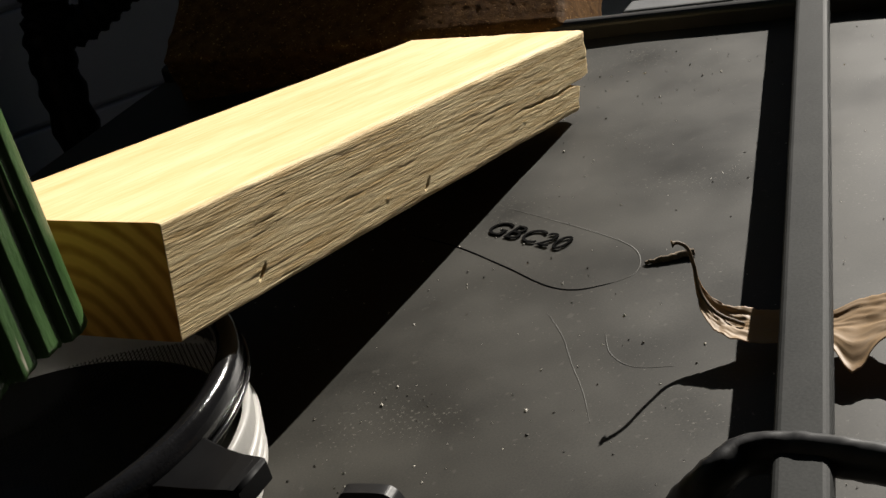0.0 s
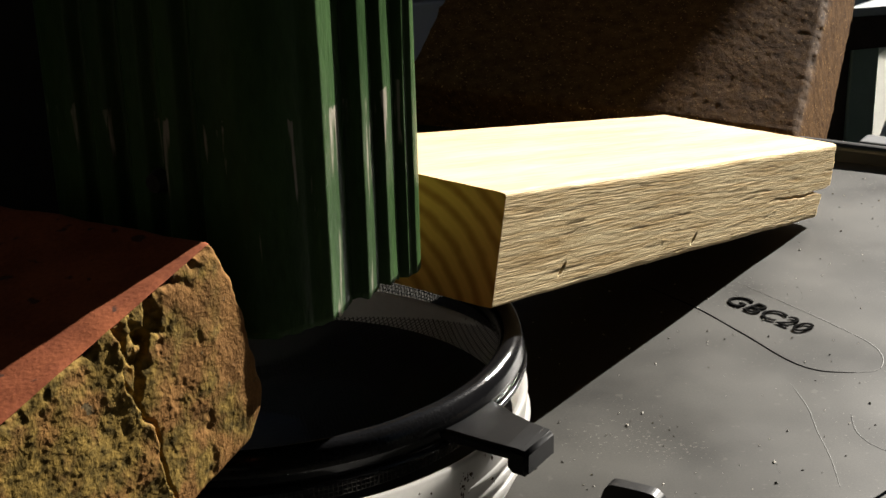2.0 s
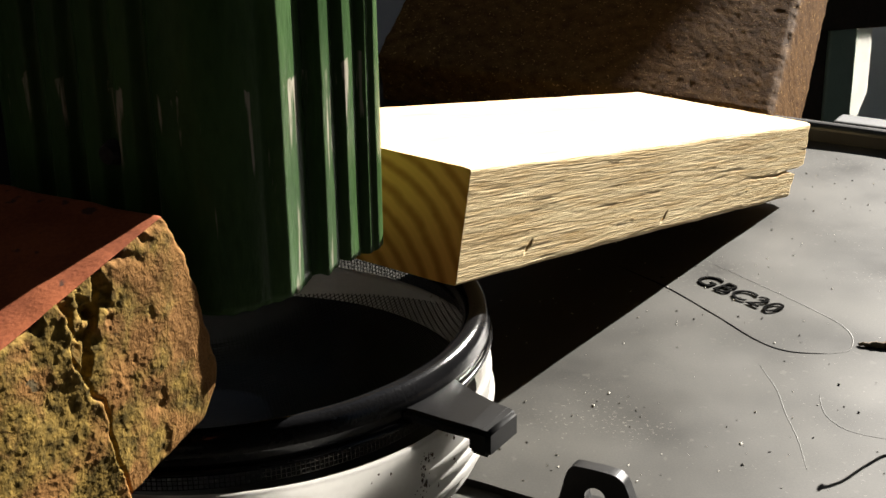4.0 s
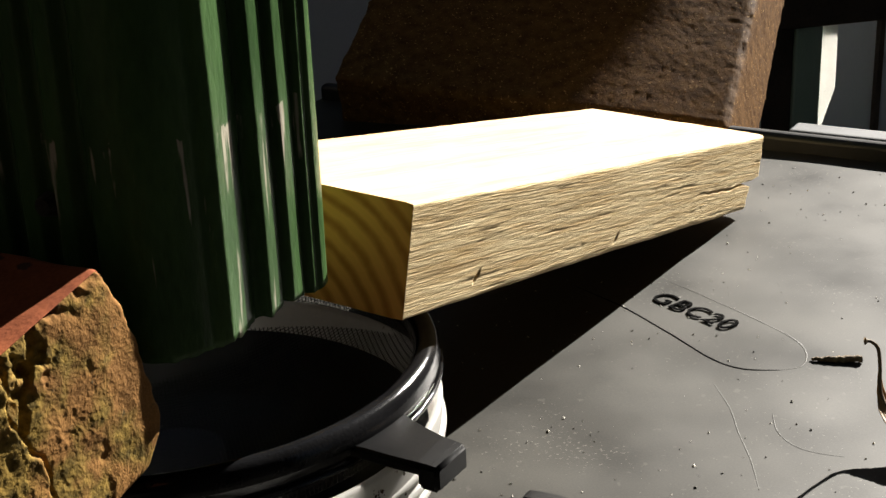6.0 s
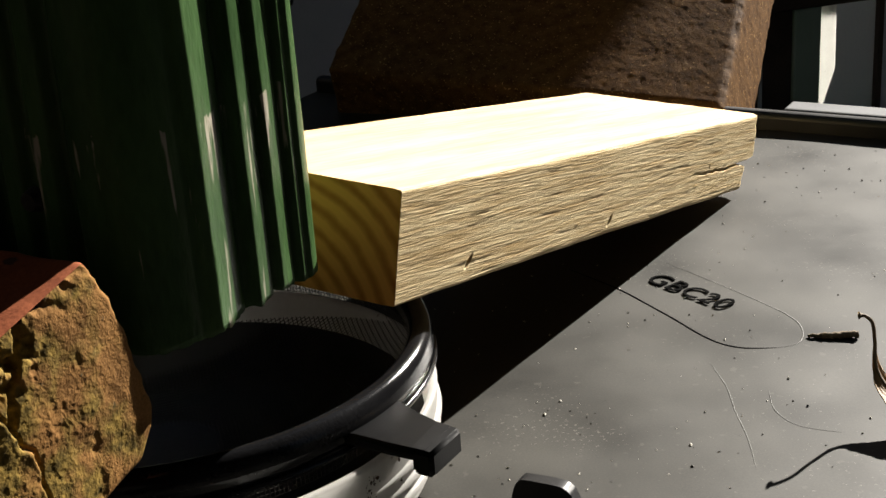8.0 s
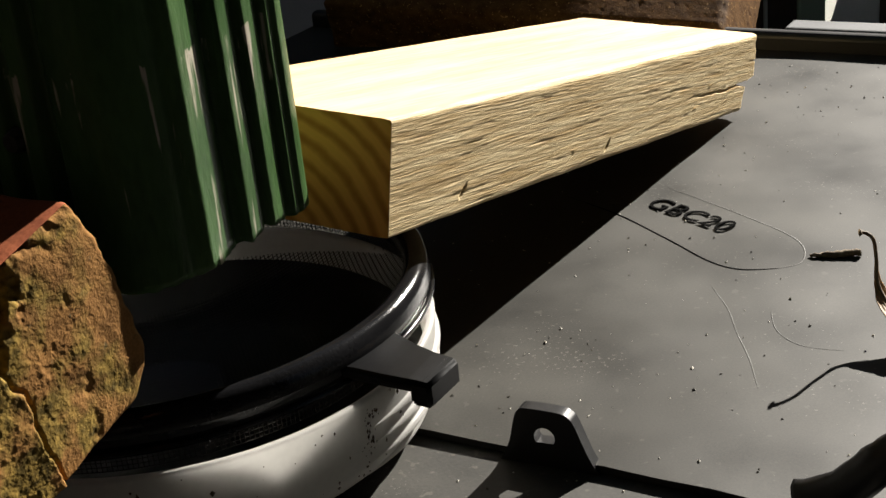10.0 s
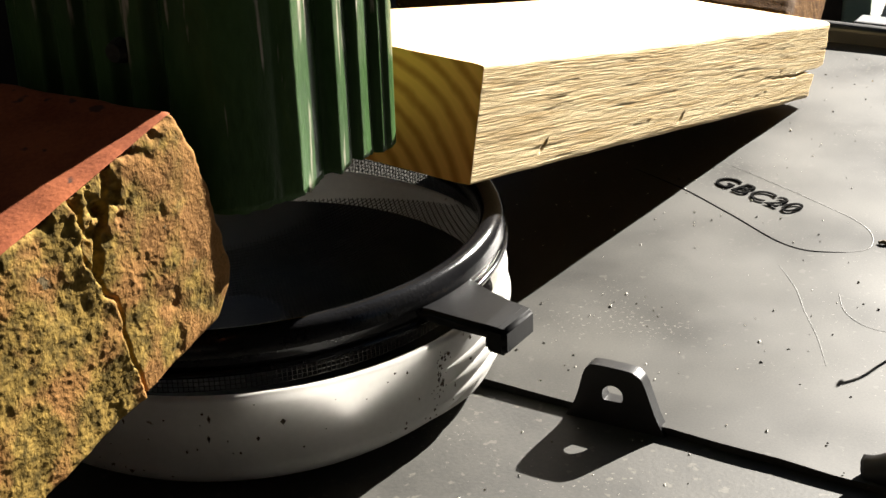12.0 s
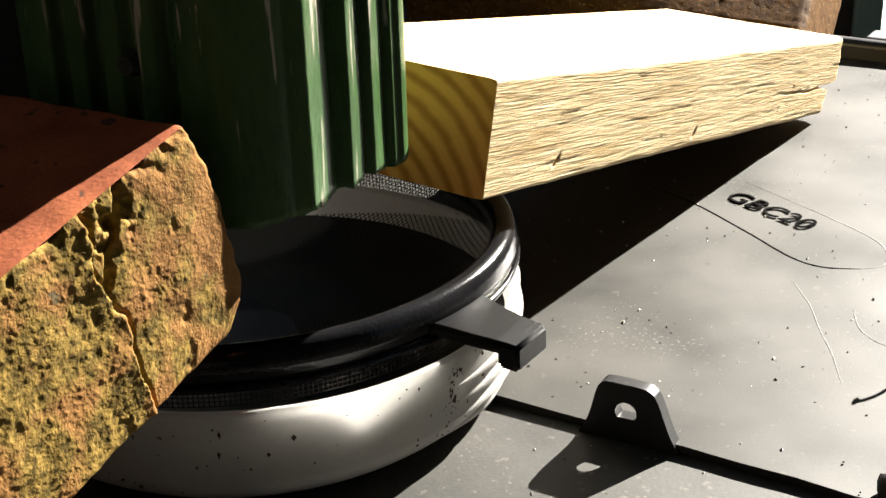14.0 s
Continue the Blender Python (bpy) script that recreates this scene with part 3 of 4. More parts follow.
def strainer_handle():
    """A flat plate flaring out from the rim, with a thick lip turned down at its end."""
    # both edges of the plate and its top, from the rim outwards
    run = [((0.0560, 0.0520), (0.0770, 0.0720), 0.0375), ((0.0635, 0.0474), (0.0808, 0.0642), 0.0368), ((0.0702, 0.0415), (0.0845, 0.0563), 0.0361),
           ((0.0766, 0.0366), (0.0885, 0.0500), 0.0354), ((0.0818, 0.0336), (0.0938, 0.0454), 0.0341)]

    def slab(rows, thick):
        bm = bmesh.new()
        rings = [[bm.verts.new((x, y, z)) for (x, y), z in ((a, t), (b, t), (b, t - thick), (a, t - thick))] for a, b, t in rows]
        for one, two in zip(rings, rings[1:]):
            for k in range(4):
                bm.faces.new((one[k], one[(k + 1) % 4], two[(k + 1) % 4], two[k]))
        bm.faces.new(rings[0][::-1]), bm.faces.new(rings[-1])
        bmesh.ops.recalc_face_normals(bm, faces=bm.faces[:])
        bmesh.ops.bevel(bm, geom=[e for e in bm.edges if e.calc_face_angle(0) > 0.5], offset=0.0011, segments=3, affect='EDGES')
        for fc in bm.faces:
            fc.smooth = fc.calc_area() < 1.5e-5
        return bm

    me = bpy.data.meshes.new("handle")
    plate = slab(run[:4] + [((0.0806, 0.0344), (0.0924, 0.0464), 0.0345)], 0.0040)
    lip = bpy.data.meshes.new("lip")
    end = slab([run[3], run[4]], 0.0080)
    end.to_mesh(lip), end.free()
    plate.from_mesh(lip)
    plate.to_mesh(me), plate.free()
    bpy.data.meshes.remove(lip)
    return me


part("handle", strainer_handle(), MATT_BLACK, strainer, "stubby black plastic rest tab")


def wire_mesh():
    """Woven wires of a shallow bowl, as three-sided threads."""
    edge, ball, pitch, thick = 0.0832, 0.1250, 0.00140, 0.00017
    top = SZ - 0.003
    low = math.sqrt(ball ** 2 - edge ** 2)
    verts, faces = [], []
    n = int(edge / pitch)
    for axis in (0, 1):
        for k in range(-n, n + 1):
            off = k * pitch
            half = math.sqrt(max(edge ** 2 - off ** 2, 0))
            if half < 0.004:
                continue
            steps = max(8, int(half / 0.0022))
            base = len(verts)
            for i in range(steps + 1):
                t = -half + 2 * half * i / steps
                x, y = (t, off) if axis == 0 else (off, t)
                z = top - (math.sqrt(ball ** 2 - x * x - y * y) - low) + (0.0001 if axis else -0.0001)
                for a in (0.5, 2.6, 4.7):
                    cx, cz = thick * math.cos(a), thick * math.sin(a)
                    verts.append((SC[0] + x + (0 if axis == 0 else cx), SC[1] + y + (cx if axis == 0 else 0), z + cz))
            for i in range(steps):
                for k3 in range(3):
                    j = (k3 + 1) % 3
                    faces.append((base + 3 * i + k3, base + 3 * i + j, base + 3 * i + 3 + j, base + 3 * i + 3 + k3))
    return mesh_of("wire_mesh", verts, faces, True)


tagged(part("wire_mesh", wire_mesh(), WIRE, strainer, "fine woven steel wire bowl"), kind="stuff")



def wire_skirt():
    """The strip of woven wire that hangs down below the rim, outside the jar's neck."""
    verts, faces = [], []
    low, high, radius, thick = 0.0245, SZ - 0.004, SR - 0.0012, 0.00017
    around = 380
    for k in range(around):
        a = 2 * math.pi * k / around
        base = len(verts)
        for z in (low, (low + high) / 2, high):
            for b in (0.5, 2.6, 4.7):
                verts.append((SC[0] + (radius + thick * math.cos(b)) * math.cos(a) - thick * math.sin(b) * math.sin(a),
                              SC[1] + (radius + thick * math.cos(b)) * math.sin(a) + thick * math.sin(b) * math.cos(a), z))
        faces += grid_faces(3, 3, True, base)
    for k in range(7):
        z = low + 0.0014 * k
        base = len(verts)
        for i in range(around):
            a = 2 * math.pi * (i + 0.5) / around
            for b in (0.5, 2.6, 4.7):
                r = radius + thick * math.cos(b)
                verts.append((SC[0] + r * math.cos(a), SC[1] + r * math.sin(a), z + thick * math.sin(b)))
        faces += grid_faces(around, 3, True, base)
    return mesh_of("wire_skirt", verts, faces, True)


tagged(part("wire_skirt", wire_skirt(), WIRE, strainer, "strip of woven wire below the rim"), kind="stuff")

# ---- downspout ----
DC = Vector((0.0167, 0.0268, 0))
DA, DB = Vector((0.700, 0.714, 0)), Vector((-0.714, 0.700, 0))
DW, DD = 0.0717, 0.0839
ROUND = (0.0180, 0.0100, 0.0150, 0.0150)


def spout_section():
    """Points round the pipe with their outward normals; grooves run down all four sides."""
    pts = []

    r0, r1, r2, r3 = ROUND

    def side(start, along, out, size, grooves, step=0.0):
        n = int(size / 0.0007)
        for i in range(n + 1):
            s = size * i / n
            dip = 0.0030 * max(0.0, min(1.0, (step - s) / 0.0050)) ** 1.5 if step else 0.0
            for g, w, deep in grooves:
                u = abs(s - g) / w
                if u < 1:
                    dip = max(dip, deep * (0.5 + 0.5 * math.cos(math.pi * u)) ** 0.8)
            crest = 0.0
            if step and s > step:
                first = 0.0370 - r0
                u = (s - step) / (first - step) if s < first else ((s - first) % 0.01024) / 0.01024
                rounded = 0.0009 * max(0.0, 1 - u / 0.28) ** 2 if s > first else 0.0
                dip = max(dip, (0.0021 if s > first else 0.0040) * u + rounded + 0.0009 * max(0.0, (u - 0.82) / 0.18) ** 2)
                crest = math.exp(-((u - 0.42) / 0.26) ** 2)
            elif step:
                crest = 0.7 * math.exp(-((s - step) / 0.0012) ** 2)
            pts.append((start + along * s - out * dip, out, crest))

    def corner(c, a0, r, inset=0.0):
        for i in range(1, 20):
            a = a0 + math.pi / 2 * i / 20
            d = DA * math.cos(a) + DB * math.sin(a)
            pts.append((c + d * (r - inset * i / 20), d, 0.1))

    width, depth = DA * DW, DB * DD
    front = [(s - r0, 0.0017, 0.0036) for s in (0.0370, 0.0472, 0.0575)]
    sides = [(0.008 + 0.0118 * i, 0.0034, 0.0028) for i in range(4)]
    side(DC + DA * r0, DA, -DB, DW - r0 - r1, front, 0.0212 - r0)
    corner(DC + width + (DB - DA) * r1, -math.pi / 2, r1)
    side(DC + width + DB * r1, DB, DA, DD - r1 - r2, sides)
    corner(DC + width + depth - (DA + DB) * r2, 0, r2)
    side(DC + width + depth - DA * r2, -DA, DB, DW - r2 - r3, sides[:3])
    corner(DC + depth + (DA - DB) * r3, math.pi / 2, r3)
    side(DC + depth - DB * r3, -DB, -DA, DD - r3 - r0, sides)
    corner(DC + (DA + DB) * r0, math.pi, r0, 0.0030)
    return pts


def spout_mesh(levels, ragged):
    section = spout_section()
    cols = len(section)
    verts = []
    for thick in (0.0, 0.0012):
        for i, z in enumerate(levels):
            for j, (p, d, crest) in enumerate(section):
                x, y = p.x, p.y
                inset = 0.00035 * turb(x * 60, y * 60, z * 12)
                q = p - d * (inset + thick)
                zz = z + (0.0012 * turb(x * 90, y * 90, 9) + 0.0006 * turb(x * 400, y * 400, 2) if i == 0 and ragged else 0)
                verts.append((q.x, q.y, zz))
    n = len(levels) * cols
    faces = grid_faces(len(levels), cols, True) + [f[::-1] for f in grid_faces(len(levels), cols, True, n)]
    for j in range(cols if ragged else 0):
        k = (j + 1) % cols
        faces.append((k, j, n + j, n + k))
    me = mesh_of("pipe", verts, faces, True)
    wear = me.attributes.new("wear", 'FLOAT', 'POINT')
    wear.data.foreach_set("value", [c for _ in range(2 * len(levels)) for _, _, c in section])
    return me


spout = thing("downspout", "green painted fluted metal downspout with scraped lower end", "downspout", DC + Vector((0, 0, 0.077)))
part("pipe", spout_mesh([0.1370, 0.1385] + [0.14 + 0.02 * i for i in range(48)], False), PAINT, spout)
part("crimped_end", spout_mesh([0.0767 + 0.002 * i for i in range(28)] + [0.1325, 0.1350, 0.1370], True), PAINT, spout, "scraped and rubbed green crimped end")
head = Matrix.Translation((-0.0102, 0.0528, 0.1158)) @ Vector((-0.700, -0.714, 0)).to_track_quat('Z', 'Y').to_matrix().to_4x4()
bm = bmesh.new()
bmesh.ops.create_cone(bm, cap_ends=True, segments=16, radius1=0.0034, radius2=0.0024, depth=0.0030, matrix=head)
part("screw", bm, WIRE, spout, "small screw head")

# ---- brick ----
BU, BN = Vector((0.682, 0.731, 0)), Vector((0.731, -0.682, 0))
BTILT = radians(13.5)
B0 = Vector((0.0005, 0.0211, 0.0694))
bx = (BU * math.cos(BTILT) + Vector((0, 0, 1)) * math.sin(BTILT)).normalized()
bz = BN.cross(bx) * -1
bz = bz if bz.z > 0 else -bz


def brick_mesh():
    """A worn brick: length along x (0 at the raised end, running back), face at y=0, height along z."""
    bl, bd, bh = 0.199, 0.092, 0.0573
    verts, faces, mats = [], [], []

    def sheet(origin, ex, ey, nx, ny, nrm, mat):
        base = len(verts)
        for i in range(nx + 1):
            for j in range(ny + 1):
                p = origin + ex * (i / nx) + ey * (j / ny)
                # worn corners: pull towards an inner box
                r = 0.0016 + 0.0011 * turb(p.x * 45, p.y * 45, p.z * 45)
                q = Vector((max(r, min(bl - r, p.x)), max(r, min(bd - r, p.y)), max(r, min(bh - r, p.z))))
                off = p - q
                if off.length > r:
                    off = off.normalized() * r
                p2 = q + off
                out = off.normalized() if off.length > 1e-6 else nrm
                e = (0.0005 if mat == 1 else 0.0004) * turb(p.x * 55, p.y * 55, p.z * 55, 4) + (0.00013 if mat == 1 else 0.00008) * turb(p.x * 190, p.y * 190, p.z * 190, 3)
                if mat == 1:
                    green = max(0.0, min(1.0, (p.x - 0.012) / 0.02 + 1.2 * turb(p.x * 50, 0, p.z * 50, 2)))
                    e += 0.00008 * green * turb(p.x * 190, 4, p.z * 190, 3) + (0.00009 + 0.00014 * green) * max(0.0, turb(p.x * 750, 0, p.z * 750, 3))
                    e -= 0.0010 * max(0.0, turb(p.x * 120 + 9, 0, p.z * 120, 3) - 0.48)
                    # two cracks meeting low down, the plate behind the first one standing proud
                    wander = 0.0032 * turb(p.z * 60, 6, 2, 5)
                    first = p.x - 0.0405 - wander + 0.10 * max(0.0, 0.028 - p.z)
                    second = p.x - 0.0400 + 0.62 * max(0.0, p.z - 0.0355) - 0.8 * wander
                    e += 0.0009 * max(0.0, min(1.0, first / 0.0006)) * max(0.0, 1 - max(0.0, first) / 0.011)
                    e -= 0.0016 * max(0.0, 1 - abs(first + 0.0005) / 0.0008) * (0.6 + turb(p.z * 80, 2, 2))
                    if p.z > 0.0355:
                        e -= 0.0022 * max(0.0, 1 - abs(second) / (0.0016 + 0.0014 * abs(turb(p.z * 110, 5, 5))))
                    # crumbling hollows between the cracks and along the upper edge
                    hollow = max(0.0, 1 - math.hypot((p.x - 0.034) / 0.012, (p.z - 0.050) / 0.010))
                    e -= 0.0042 * hollow * max(0.0, 0.25 + turb(p.x * 210, 1, p.z * 210, 3))
                    e -= 0.0022 * max(0.0, 1 - (bh - p.z) / 0.006) * max(0.0, turb(p.x * 130, 7, p.z * 90, 3))
                cut = 0.0048 * max(0.0, (p.z - 0.030) / 0.028) ** 2 + 0.0100 * max(0.0, (0.010 - p.z) / 0.010) ** 1.6 + 0.0008 * turb(p.z * 140, p.y * 60, 3, 3)
                p2.x += cut * max(0.0, 1 - p.x / 0.05) ** 1.5
                verts.append(p2 + out * e)
        for i in range(nx):
            for j in range(ny):
                a = base + i * (ny + 1) + j
                faces.append((a, a + 1, a + ny + 2, a + ny + 1)), mats.append(mat)

    X, Y, Z = Vector((bl, 0, 0)), Vector((0, bd, 0)), Vector((0, 0, bh))
    O = Vector((0, 0, 0))
    sheet(O, X, Z, 560, 165, Vector((0, -1, 0)), 1)
    sheet(Z, X, Y, 120, 60, Vector((0, 0, 1)), 0)
    sheet(O, Y, Z, 60, 50, Vector((-1, 0, 0)), 0)
    sheet(O, X, Y, 60, 30, Vector((0, 0, -1)), 0)
    sheet(Y, X, Z, 60, 20, Vector((0, 1, 0)), 0)
    sheet(X, Y, Z, 30, 20, Vector((1, 0, 0)), 0)
    me = mesh_of("brick", verts, faces, True)
    me.polygons.foreach_set("material_index", mats)
    bm2 = bmesh.new()
    bm2.from_mesh(me)
    bmesh.ops.remove_doubles(bm2, verts=bm2.verts[:], dist=0.00005)
    bmesh.ops.recalc_face_normals(bm2, faces=bm2.faces[:])
    bm2.to_mesh(me)
    bm2.free()
    return me


b_org = B0 + bx * 0.0118 - bz * 0.0165 + BN * 0.0022
m_brick = Matrix(((-bx.x, -BN.x, bz.x, b_org.x), (-bx.y, -BN.y, bz.y, b_org.y), (-bx.z, -BN.z, bz.z, b_org.z), (0, 0, 0, 1)))
brick_data = brick_mesh()
brick_data.transform(m_brick)
brick_data.flip_normals() if m_brick.determinant() < 0 else None
tagged(part("clay_brick", brick_data, [CLAY, MOSSY]), "worn orange clay brick crusted with yellow-green moss", "brick")

# ---- concrete block behind ----
K_AZ, K_EL = radians(-22.0), radians(61.0)
KN = Vector((math.sin(K_AZ) * math.cos(K_EL), -math.cos(K_AZ) * math.cos(K_EL), math.sin(K_EL)))
K0 = Vector((0.3385, 0.380, 0.0098))
level = Vector((0, 0, 1)).cross(KN).normalized()
k_up = KN.cross(level)
k_tilt = radians(-11.0)
kx = level * math.cos(k_tilt) + k_up * math.sin(k_tilt)
kz = KN.cross(kx)
m_block = Matrix(((kx.x, -KN.x, kz.x, K0.x), (kx.y, -KN.y, kz.y, K0.y), (kx.z, -KN.z, kz.z, K0.z), (0, 0, 0, 1)))


def block_mesh():
    bl, bd, bh = 0.230, 0.050, 0.205
    bm = bmesh.new()
    bmesh.ops.create_cube(bm, size=1, matrix=Matrix.Translation((-bl / 2, bd / 2, bh / 2)) @ Matrix.Diagonal((bl, bd, bh, 1)))
    for cuts, axis in ((150, 0), (30, 1), (130, 2)):
        runs = [e for e in bm.edges if abs((e.verts[0].co - e.verts[1].co)[axis]) > 0.5 * (bl, bd, bh)[axis]]
        bmesh.ops.subdivide_edges(bm, edges=runs, cuts=cuts, use_grid_fill=True)
    for v in bm.verts:
        c = v.co
        e = 0.00030 * turb(c.x * 45, c.y * 45, c.z * 45, 3) + 0.00022 * turb(c.x * 420, c.y * 420, c.z * 420, 2)
        e -= 0.0006 * max(0.0, turb(c.x * 260, c.y * 260, c.z * 260, 3) - 0.25)
        near = [min(-c.x, bl + c.x), min(c.y, bd - c.y), min(c.z, bh - c.z)]
        near.sort()
        worn = max(0.0, 1 - near[1] / 0.004) * 0.0022 * (0.8 + 0.9 * turb(c.x * 75, c.y * 75, c.z * 75))
        d = (c - Vector((-bl / 2, bd / 2, bh / 2)))
        d = Vector((d.x / bl, d.y / bd, d.z / bh)).normalized()
        v.co = c + d * (e - worn)
        v.co.x += 0.28 * c.y * (1 + c.x / bl)
    bmesh.ops.transform(bm, matrix=m_block, verts=bm.verts[:])
    for fc in bm.faces:
        fc.smooth = True
    return bm


tagged(part("paving_slab", block_mesh(), CONCRETE), "rough brown concrete paving slab leaning back on the box rim", "paving slab")


# ---- dry leaf ----
def leaf():
    base = thing("dry_leaf", "curled dry brown oak leaf with a hooked stem", "leaf", (0.25, 0.04, 0.0))
    stem = smooth_line([(0.2341, 0.0708, 0.0326), (0.2362, 0.0703, 0.0322), (0.2383, 0.0694, 0.0296), (0.2389, 0.0686, 0.0235), (0.2378, 0.0650, 0.0156), (0.2387, 0.0580, 0.0108), (0.2430, 0.0500, 0.0084)], 40)
    v, f = tube(stem, 0.0007, 8, lambda s: 0.9 + 1.0 * max(0.0, 1 - s / 0.07))
    part("stem", mesh_of("stem", v, f), STEM, base)
    spine = smooth_line([(0.2389, 0.0688, 0.0255), (0.2380, 0.0655, 0.0160), (0.2387, 0.0575, 0.0104), (0.2430, 0.0500, 0.0078), (0.2530, 0.0395, 0.0068), (0.2670, 0.0270, 0.0080), (0.2800, 0.0160, 0.0110), (0.2900, 0.0080, 0.0140)], 110)
    verts, cols = [], 41
    for i, s in enumerate(spine):
        u = i / 109
        d = (spine[min(i + 1, 109)] - spine[max(i - 1, 0)]).normalized()
        across = d.cross(Vector((0, 0, 1))).normalized()
        up = across.cross(d)
        g = max(0.0, min(1.0, (u - 0.06) / 0.42))
        body = 0.0004 + 0.0085 * g * g * (3 - 2 * g) * min(1.0, (1.02 - u) / 0.10)
        for j in range(cols):
            k = -1 + 2 * j / (cols - 1)
            if k > 0:
                w = body * (1.0 - 0.35 * math.exp(-((u - 0.60) / 0.05) ** 2)) + 0.0125 * math.exp(-((u - 0.72) / 0.045) ** 2) + 0.0060 * math.exp(-((u - 0.92) / 0.04) ** 2)
            else:
                w = body * (1.0 - 0.3 * math.exp(-((u - 0.62) / 0.05) ** 2)) + 0.0045 * math.exp(-((u - 0.76) / 0.07) ** 2)
            w *= 1 + 0.10 * turb(u * 26, 3 if k > 0 else 8, 1)
            far = abs(k) * w
            curl = 0.16 * abs(k) ** 1.8 * min(w, 0.009) * (0.6 if k > 0 else 1.0)
            curl -= 0.30 * max(0.0, far - 0.010) if k > 0 else 0.0
            wave = (0.0009 * turb(u * 7, k * 2, 2) + 0.00022 * turb(u * 24, k * 7, 5)) * min(1.0, u * 3)
            vein = -0.0003 * math.exp(-(k / 0.08) ** 2) * min(1.0, u * 3)
            p = s + across * (k * w) + up * (curl + wave + vein)
            p.z = max(p.z, 0.0014)
            verts.append(p)
    me = mesh_of("blade", verts, grid_faces(110, cols))
    ob = part("blade", me, LEAF, base)
    mod = ob.modifiers.new("thickness", 'SOLIDIFY')
    mod.thickness = 0.0003


leaf()

# ---- twig ----
tw = smooth_line([(0.2462, 0.1235, 0.0007), (0.2500, 0.1218, 0.0009), (0.2540, 0.1198, 0.0009), (0.2580, 0.1184, 0.0012), (0.2625, 0.1158, 0.0014)], 40)
v, f = tube(tw, 0.0013, 10, lambda s: 0.35 + 0.65 * math.sin(min(1.0, s * 1.25) * math.pi * 0.62))
v = [p + Vector((turb(p.x * 700, p.y * 700, 1), turb(p.x * 700, p.y * 700, 5), turb(p.x * 700, p.y * 700, 9))) * 0.0005 for p in v]
tagged(part("twig", mesh_of("twig", v, f), TWIG), "short dark broken twig lying on the lid", "twig")


# ---- grit on the lid ----
def grit(name, mat, count, low, high, label):
    verts, faces = [], []
    for _ in range(count):
        p, q = random.uniform(0.0, FAR - 0.01), random.uniform(-0.2, 0.42)
        if p < NEAR and random.random() < 0.3:
            continue
        z = 0.0 if p > NEAR else -0.0027
        r = random.uniform(low, high) * random.choice((0.6, 0.8, 1, 1, 1.5))
        c = pq(p, q, z + r * 0.3)
        if (Vector((c.x, c.y)) - Vector(JC)).length < 0.083:
            continue
        spin = random.uniform(0, 6.28)
        long = random.choice((1, 1, 1.3, 2.2))
        base = len(verts)
        for x, y, zz in ((long, 0, 0), (0, 1, 0), (-long, 0, 0), (0, -1, 0), (0.2, 0.1, 0.9), (0, 0, -0.8)):
            jx = x * random.uniform(0.7, 1.2)
            jy = y * random.uniform(0.7, 1.2)
            verts.append(c + Vector(((jx * math.cos(spin) - jy * math.sin(spin)) * r, (jx * math.sin(spin) + jy * math.cos(spin)) * r, zz * r)))
        for a, b in ((0, 1), (1, 2), (2, 3), (3, 0)):
            faces.append((base + a, base + b, base + 4)), faces.append((base + b, base + a, base + 5))
    tagged(part(name, mesh_of(name, verts, faces, False), mat), label, "grit", kind="stuff")


grit("pale_grit", GRIT_PALE, 1000, 0.00016, 0.00040, "tiny pale grit scattered over the black lid")
grit("dark_grit", GRIT_DARK, 450, 0.00018, 0.00048, "tiny dark crumbs scattered over the black lid")

# ---- yard behind ----
tagged(part("wall_back", box(-3.0, 2.10, -0.65, 1.75, 2.25, 2.2, 0.0), SIDING), "blue-grey siding wall in shade", "wall", kind="structure")
for i in range(14):
    z = -0.60 + 0.2 * i
    tagged(part("siding_board", box(-3.0, 2.075, z, 1.75, 2.0995, z + 0.192, 0.004), SIDING, bpy.data.objects["wall_back"]))
railing = thing("garden_frame", "dark garden frame with a pale rail and a green post", "frame", (1.06, 1.6, -0.62))
part("rail", box(0.96, 1.57, -0.182, 1.75, 1.63, -0.168, 0.002), PALE_RAIL, railing, "pale blue rail")
part("beam", box(0.985, 1.575, -0.232, 1.75, 1.625, -0.182, 0.003), DARK_BEAM, railing, "dark brown beam")
part("post", box(1.043, 1.58, -0.65, 1.088, 1.62, -0.232, 0.003), GREEN_POST, railing, "green post, colour lightened for missing skylight")
# translucent plate added for a bright sunlit wedge, outline fitted to the view
bm = bmesh.new()
edge = [(1.091, -0.65), (1.095, -0.40), (1.0905, -0.232), (1.122, -0.232), (1.123, -0.335), (1.099, -0.405)]
front = [bm.verts.new((x, 1.597, z)) for x, z in edge]
back = [bm.verts.new((x, 1.601, z)) for x, z in edge]
bm.faces.new(front), bm.faces.new(back[::-1])
for k in range(len(edge)):
    bm.faces.new((front[k], back[k], back[(k + 1) % len(edge)], front[(k + 1) % len(edge)]))
bmesh.ops.recalc_face_normals(bm, faces=bm.faces[:])
part("sunlit_wedge", bm, WHITE, railing, "white plate added for a bright sunlit wedge")
part("panel", box(1.268, 1.90, -0.65, 1.99, 1.92, -0.275, 0.003), SIDING, railing, "grey panel")
# dark strip added for the shaded gap, with a thin pale line before it
part("gap_shade_strip", box(0.955, 1.585, -0.65, 1.0425, 1.625, -0.232, 0.003), DARK_BEAM, railing)
part("pale_strip", box(0.985, 1.578, -0.65, 0.990, 1.584, -0.29, 0.001), PALE_RAIL, railing)
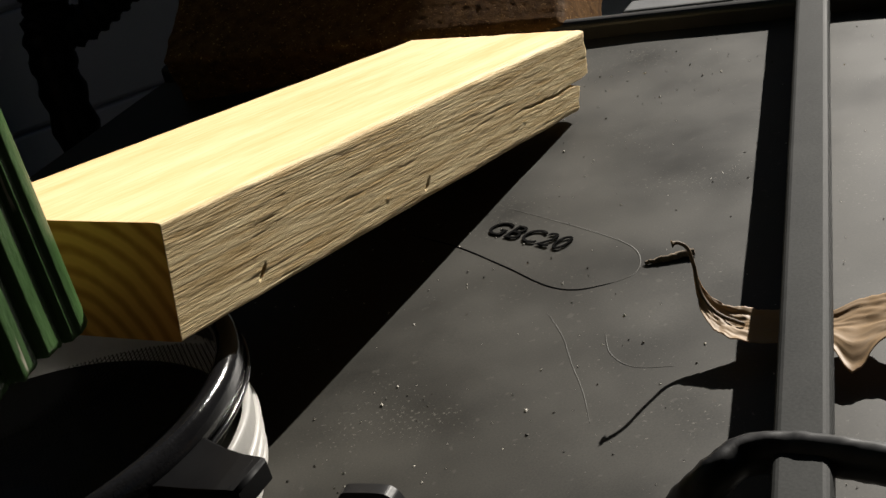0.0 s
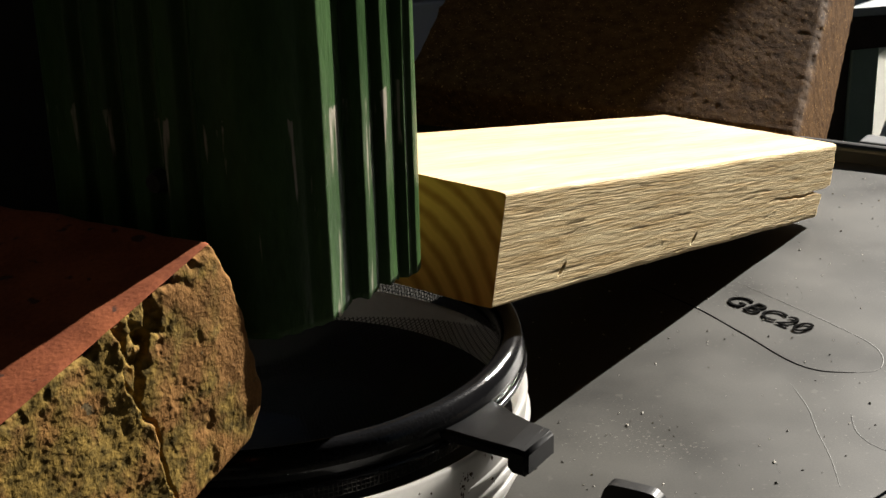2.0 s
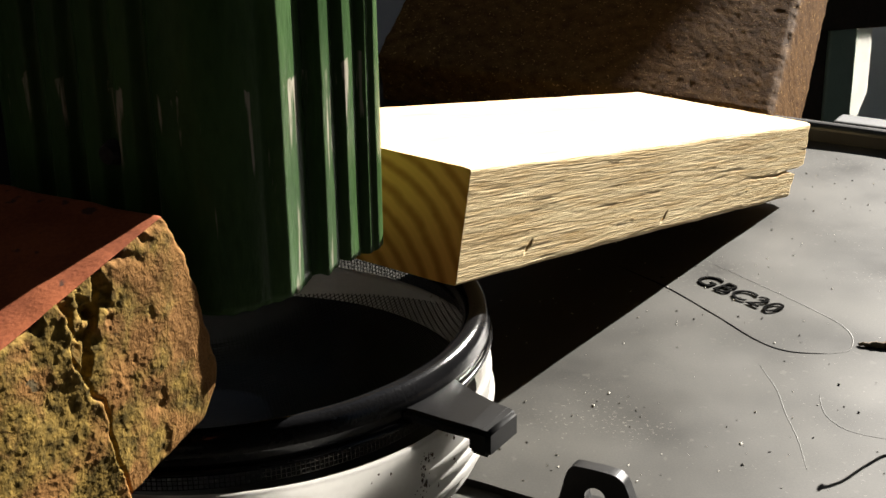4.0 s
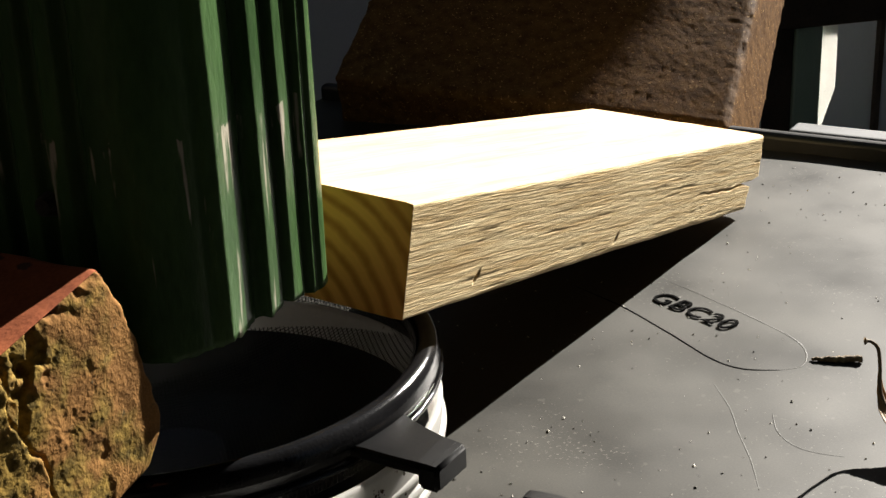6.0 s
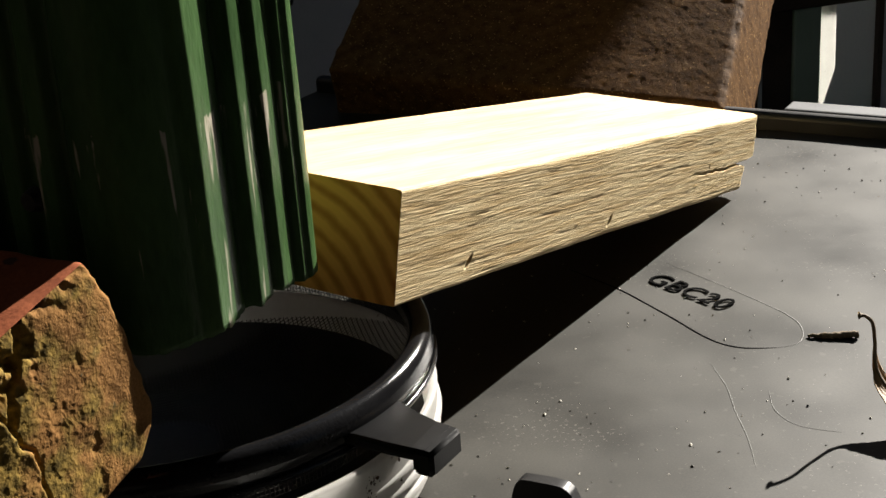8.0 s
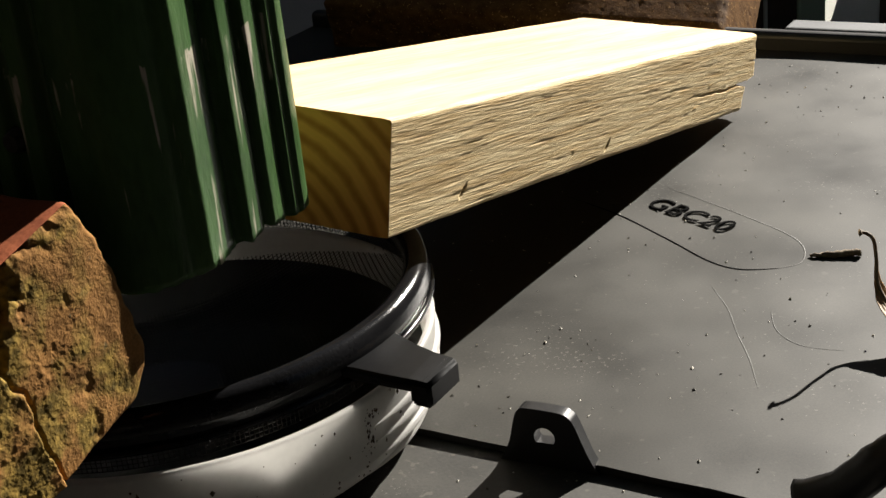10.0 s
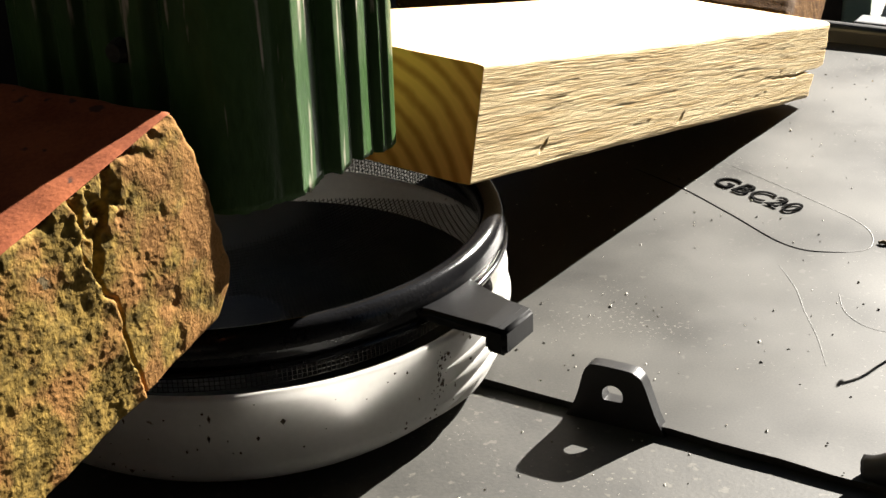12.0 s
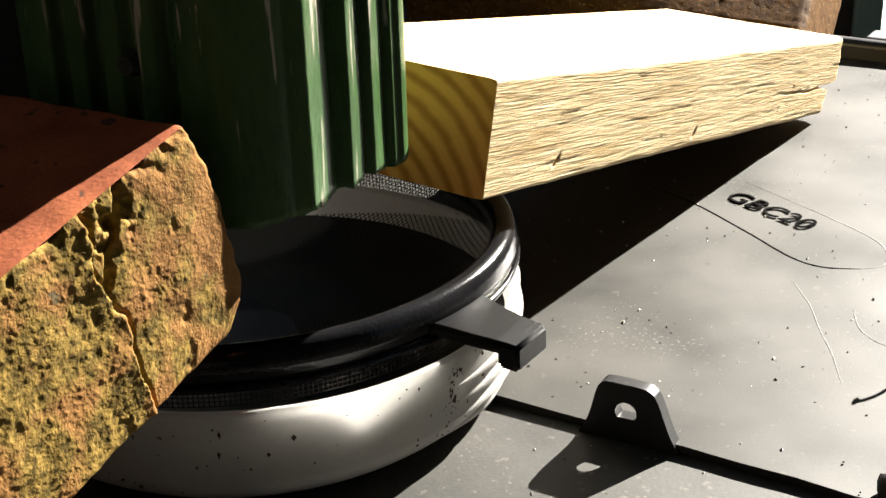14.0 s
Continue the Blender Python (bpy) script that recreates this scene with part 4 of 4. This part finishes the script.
part("seam", box(1.378, 1.886, -0.65, 1.388, 1.90, -0.275, 0.001), DARK_BEAM, railing)

# ---- dark walls and roof added round the box, out of view, to block skylight ----
SHADE_SCREEN = material("dark_shade_screen", (0.014, 0.011, 0.008), (0.028, 0.022, 0.015), 0.8, 8, 90, 0.4, 0.002, stretch=(1, 1, 0.2))
# this one is added behind the downspout so the background there renders black
tagged(part("wall_northwest", box(-1.5, 1.95, -0.65, -0.02, 2.06, 2.2), SHADE_SCREEN), "dark wall added for shade", "wall", kind="structure")
tagged(part("wall_west", box(-1.6, -1.6, -0.65, -1.5, 2.07, 2.2), SHADE_SCREEN), "dark wall added for shade", "wall", kind="structure")
tagged(part("wall_south", box(-1.5, -1.6, -0.65, 1.6, -1.5, 2.2), SHADE_SCREEN), "dark wall added for shade", "wall", kind="structure")
tagged(part("ceiling", box(-0.95, -1.6, 2.2, 2.6, 0.40, 2.3), SHADE_SCREEN), "unseen dark roof added to block skylight", "ceiling", kind="structure")
tagged(part("wall_east", box(2.6, -1.6, -0.65, 2.7, 1.32, 2.2), SHADE_SCREEN), "dark wall added for shade", "wall", kind="structure")
tagged(part("wall_northeast", box(2.6, 2.2, -0.65, 2.7, 6.0, 0.55), SHADE_SCREEN), "unseen low dark fence added to block skylight", "wall", kind="structure")
tagged(part("wall_parapet", box(2.6, 1.32, -0.65, 2.7, 2.2, 1.15), SHADE_SCREEN), "unseen dark parapet added to block skylight", "wall", kind="structure")

# unseen blocker, added to cast shade on the left part of the slab
tagged(part("slab_shade_post", box(2.45, 2.03, -0.65, 2.57, 2.36, 2.2), SHADE_SCREEN), "unseen post added to shade the slab", "post", kind="structure")

# ---- black hose behind ----
hose = smooth_line([(0.098, 1.2, -0.62), (0.100, 1.2, -0.30), (0.104, 1.2, -0.10), (0.118, 1.2, -0.045), (0.105, 1.2, 0.02), (0.10, 1.2, 0.12)], 90)
v, f = tube(hose, 0.024, 14, lambda s: 1 + 0.10 * math.sin(s * 150))
hoses = thing("black_hose", "black corrugated drain hose with a branch", "hose", (0.1, 1.2, -0.62))
part("hose", mesh_of("hose", v, f), MATT_BLACK, hoses)
v, f = tube(smooth_line([(0.112, 1.2, -0.085), (0.150, 1.2, -0.078), (0.195, 1.2, -0.058), (0.235, 1.2, -0.036), (0.262, 1.2, 0.01), (0.268, 1.2, 0.12)], 70), 0.020, 14, lambda s: 1 + 0.12 * math.sin(s * 110))
part("branch", mesh_of("branch", v, f), MATT_BLACK, hoses)
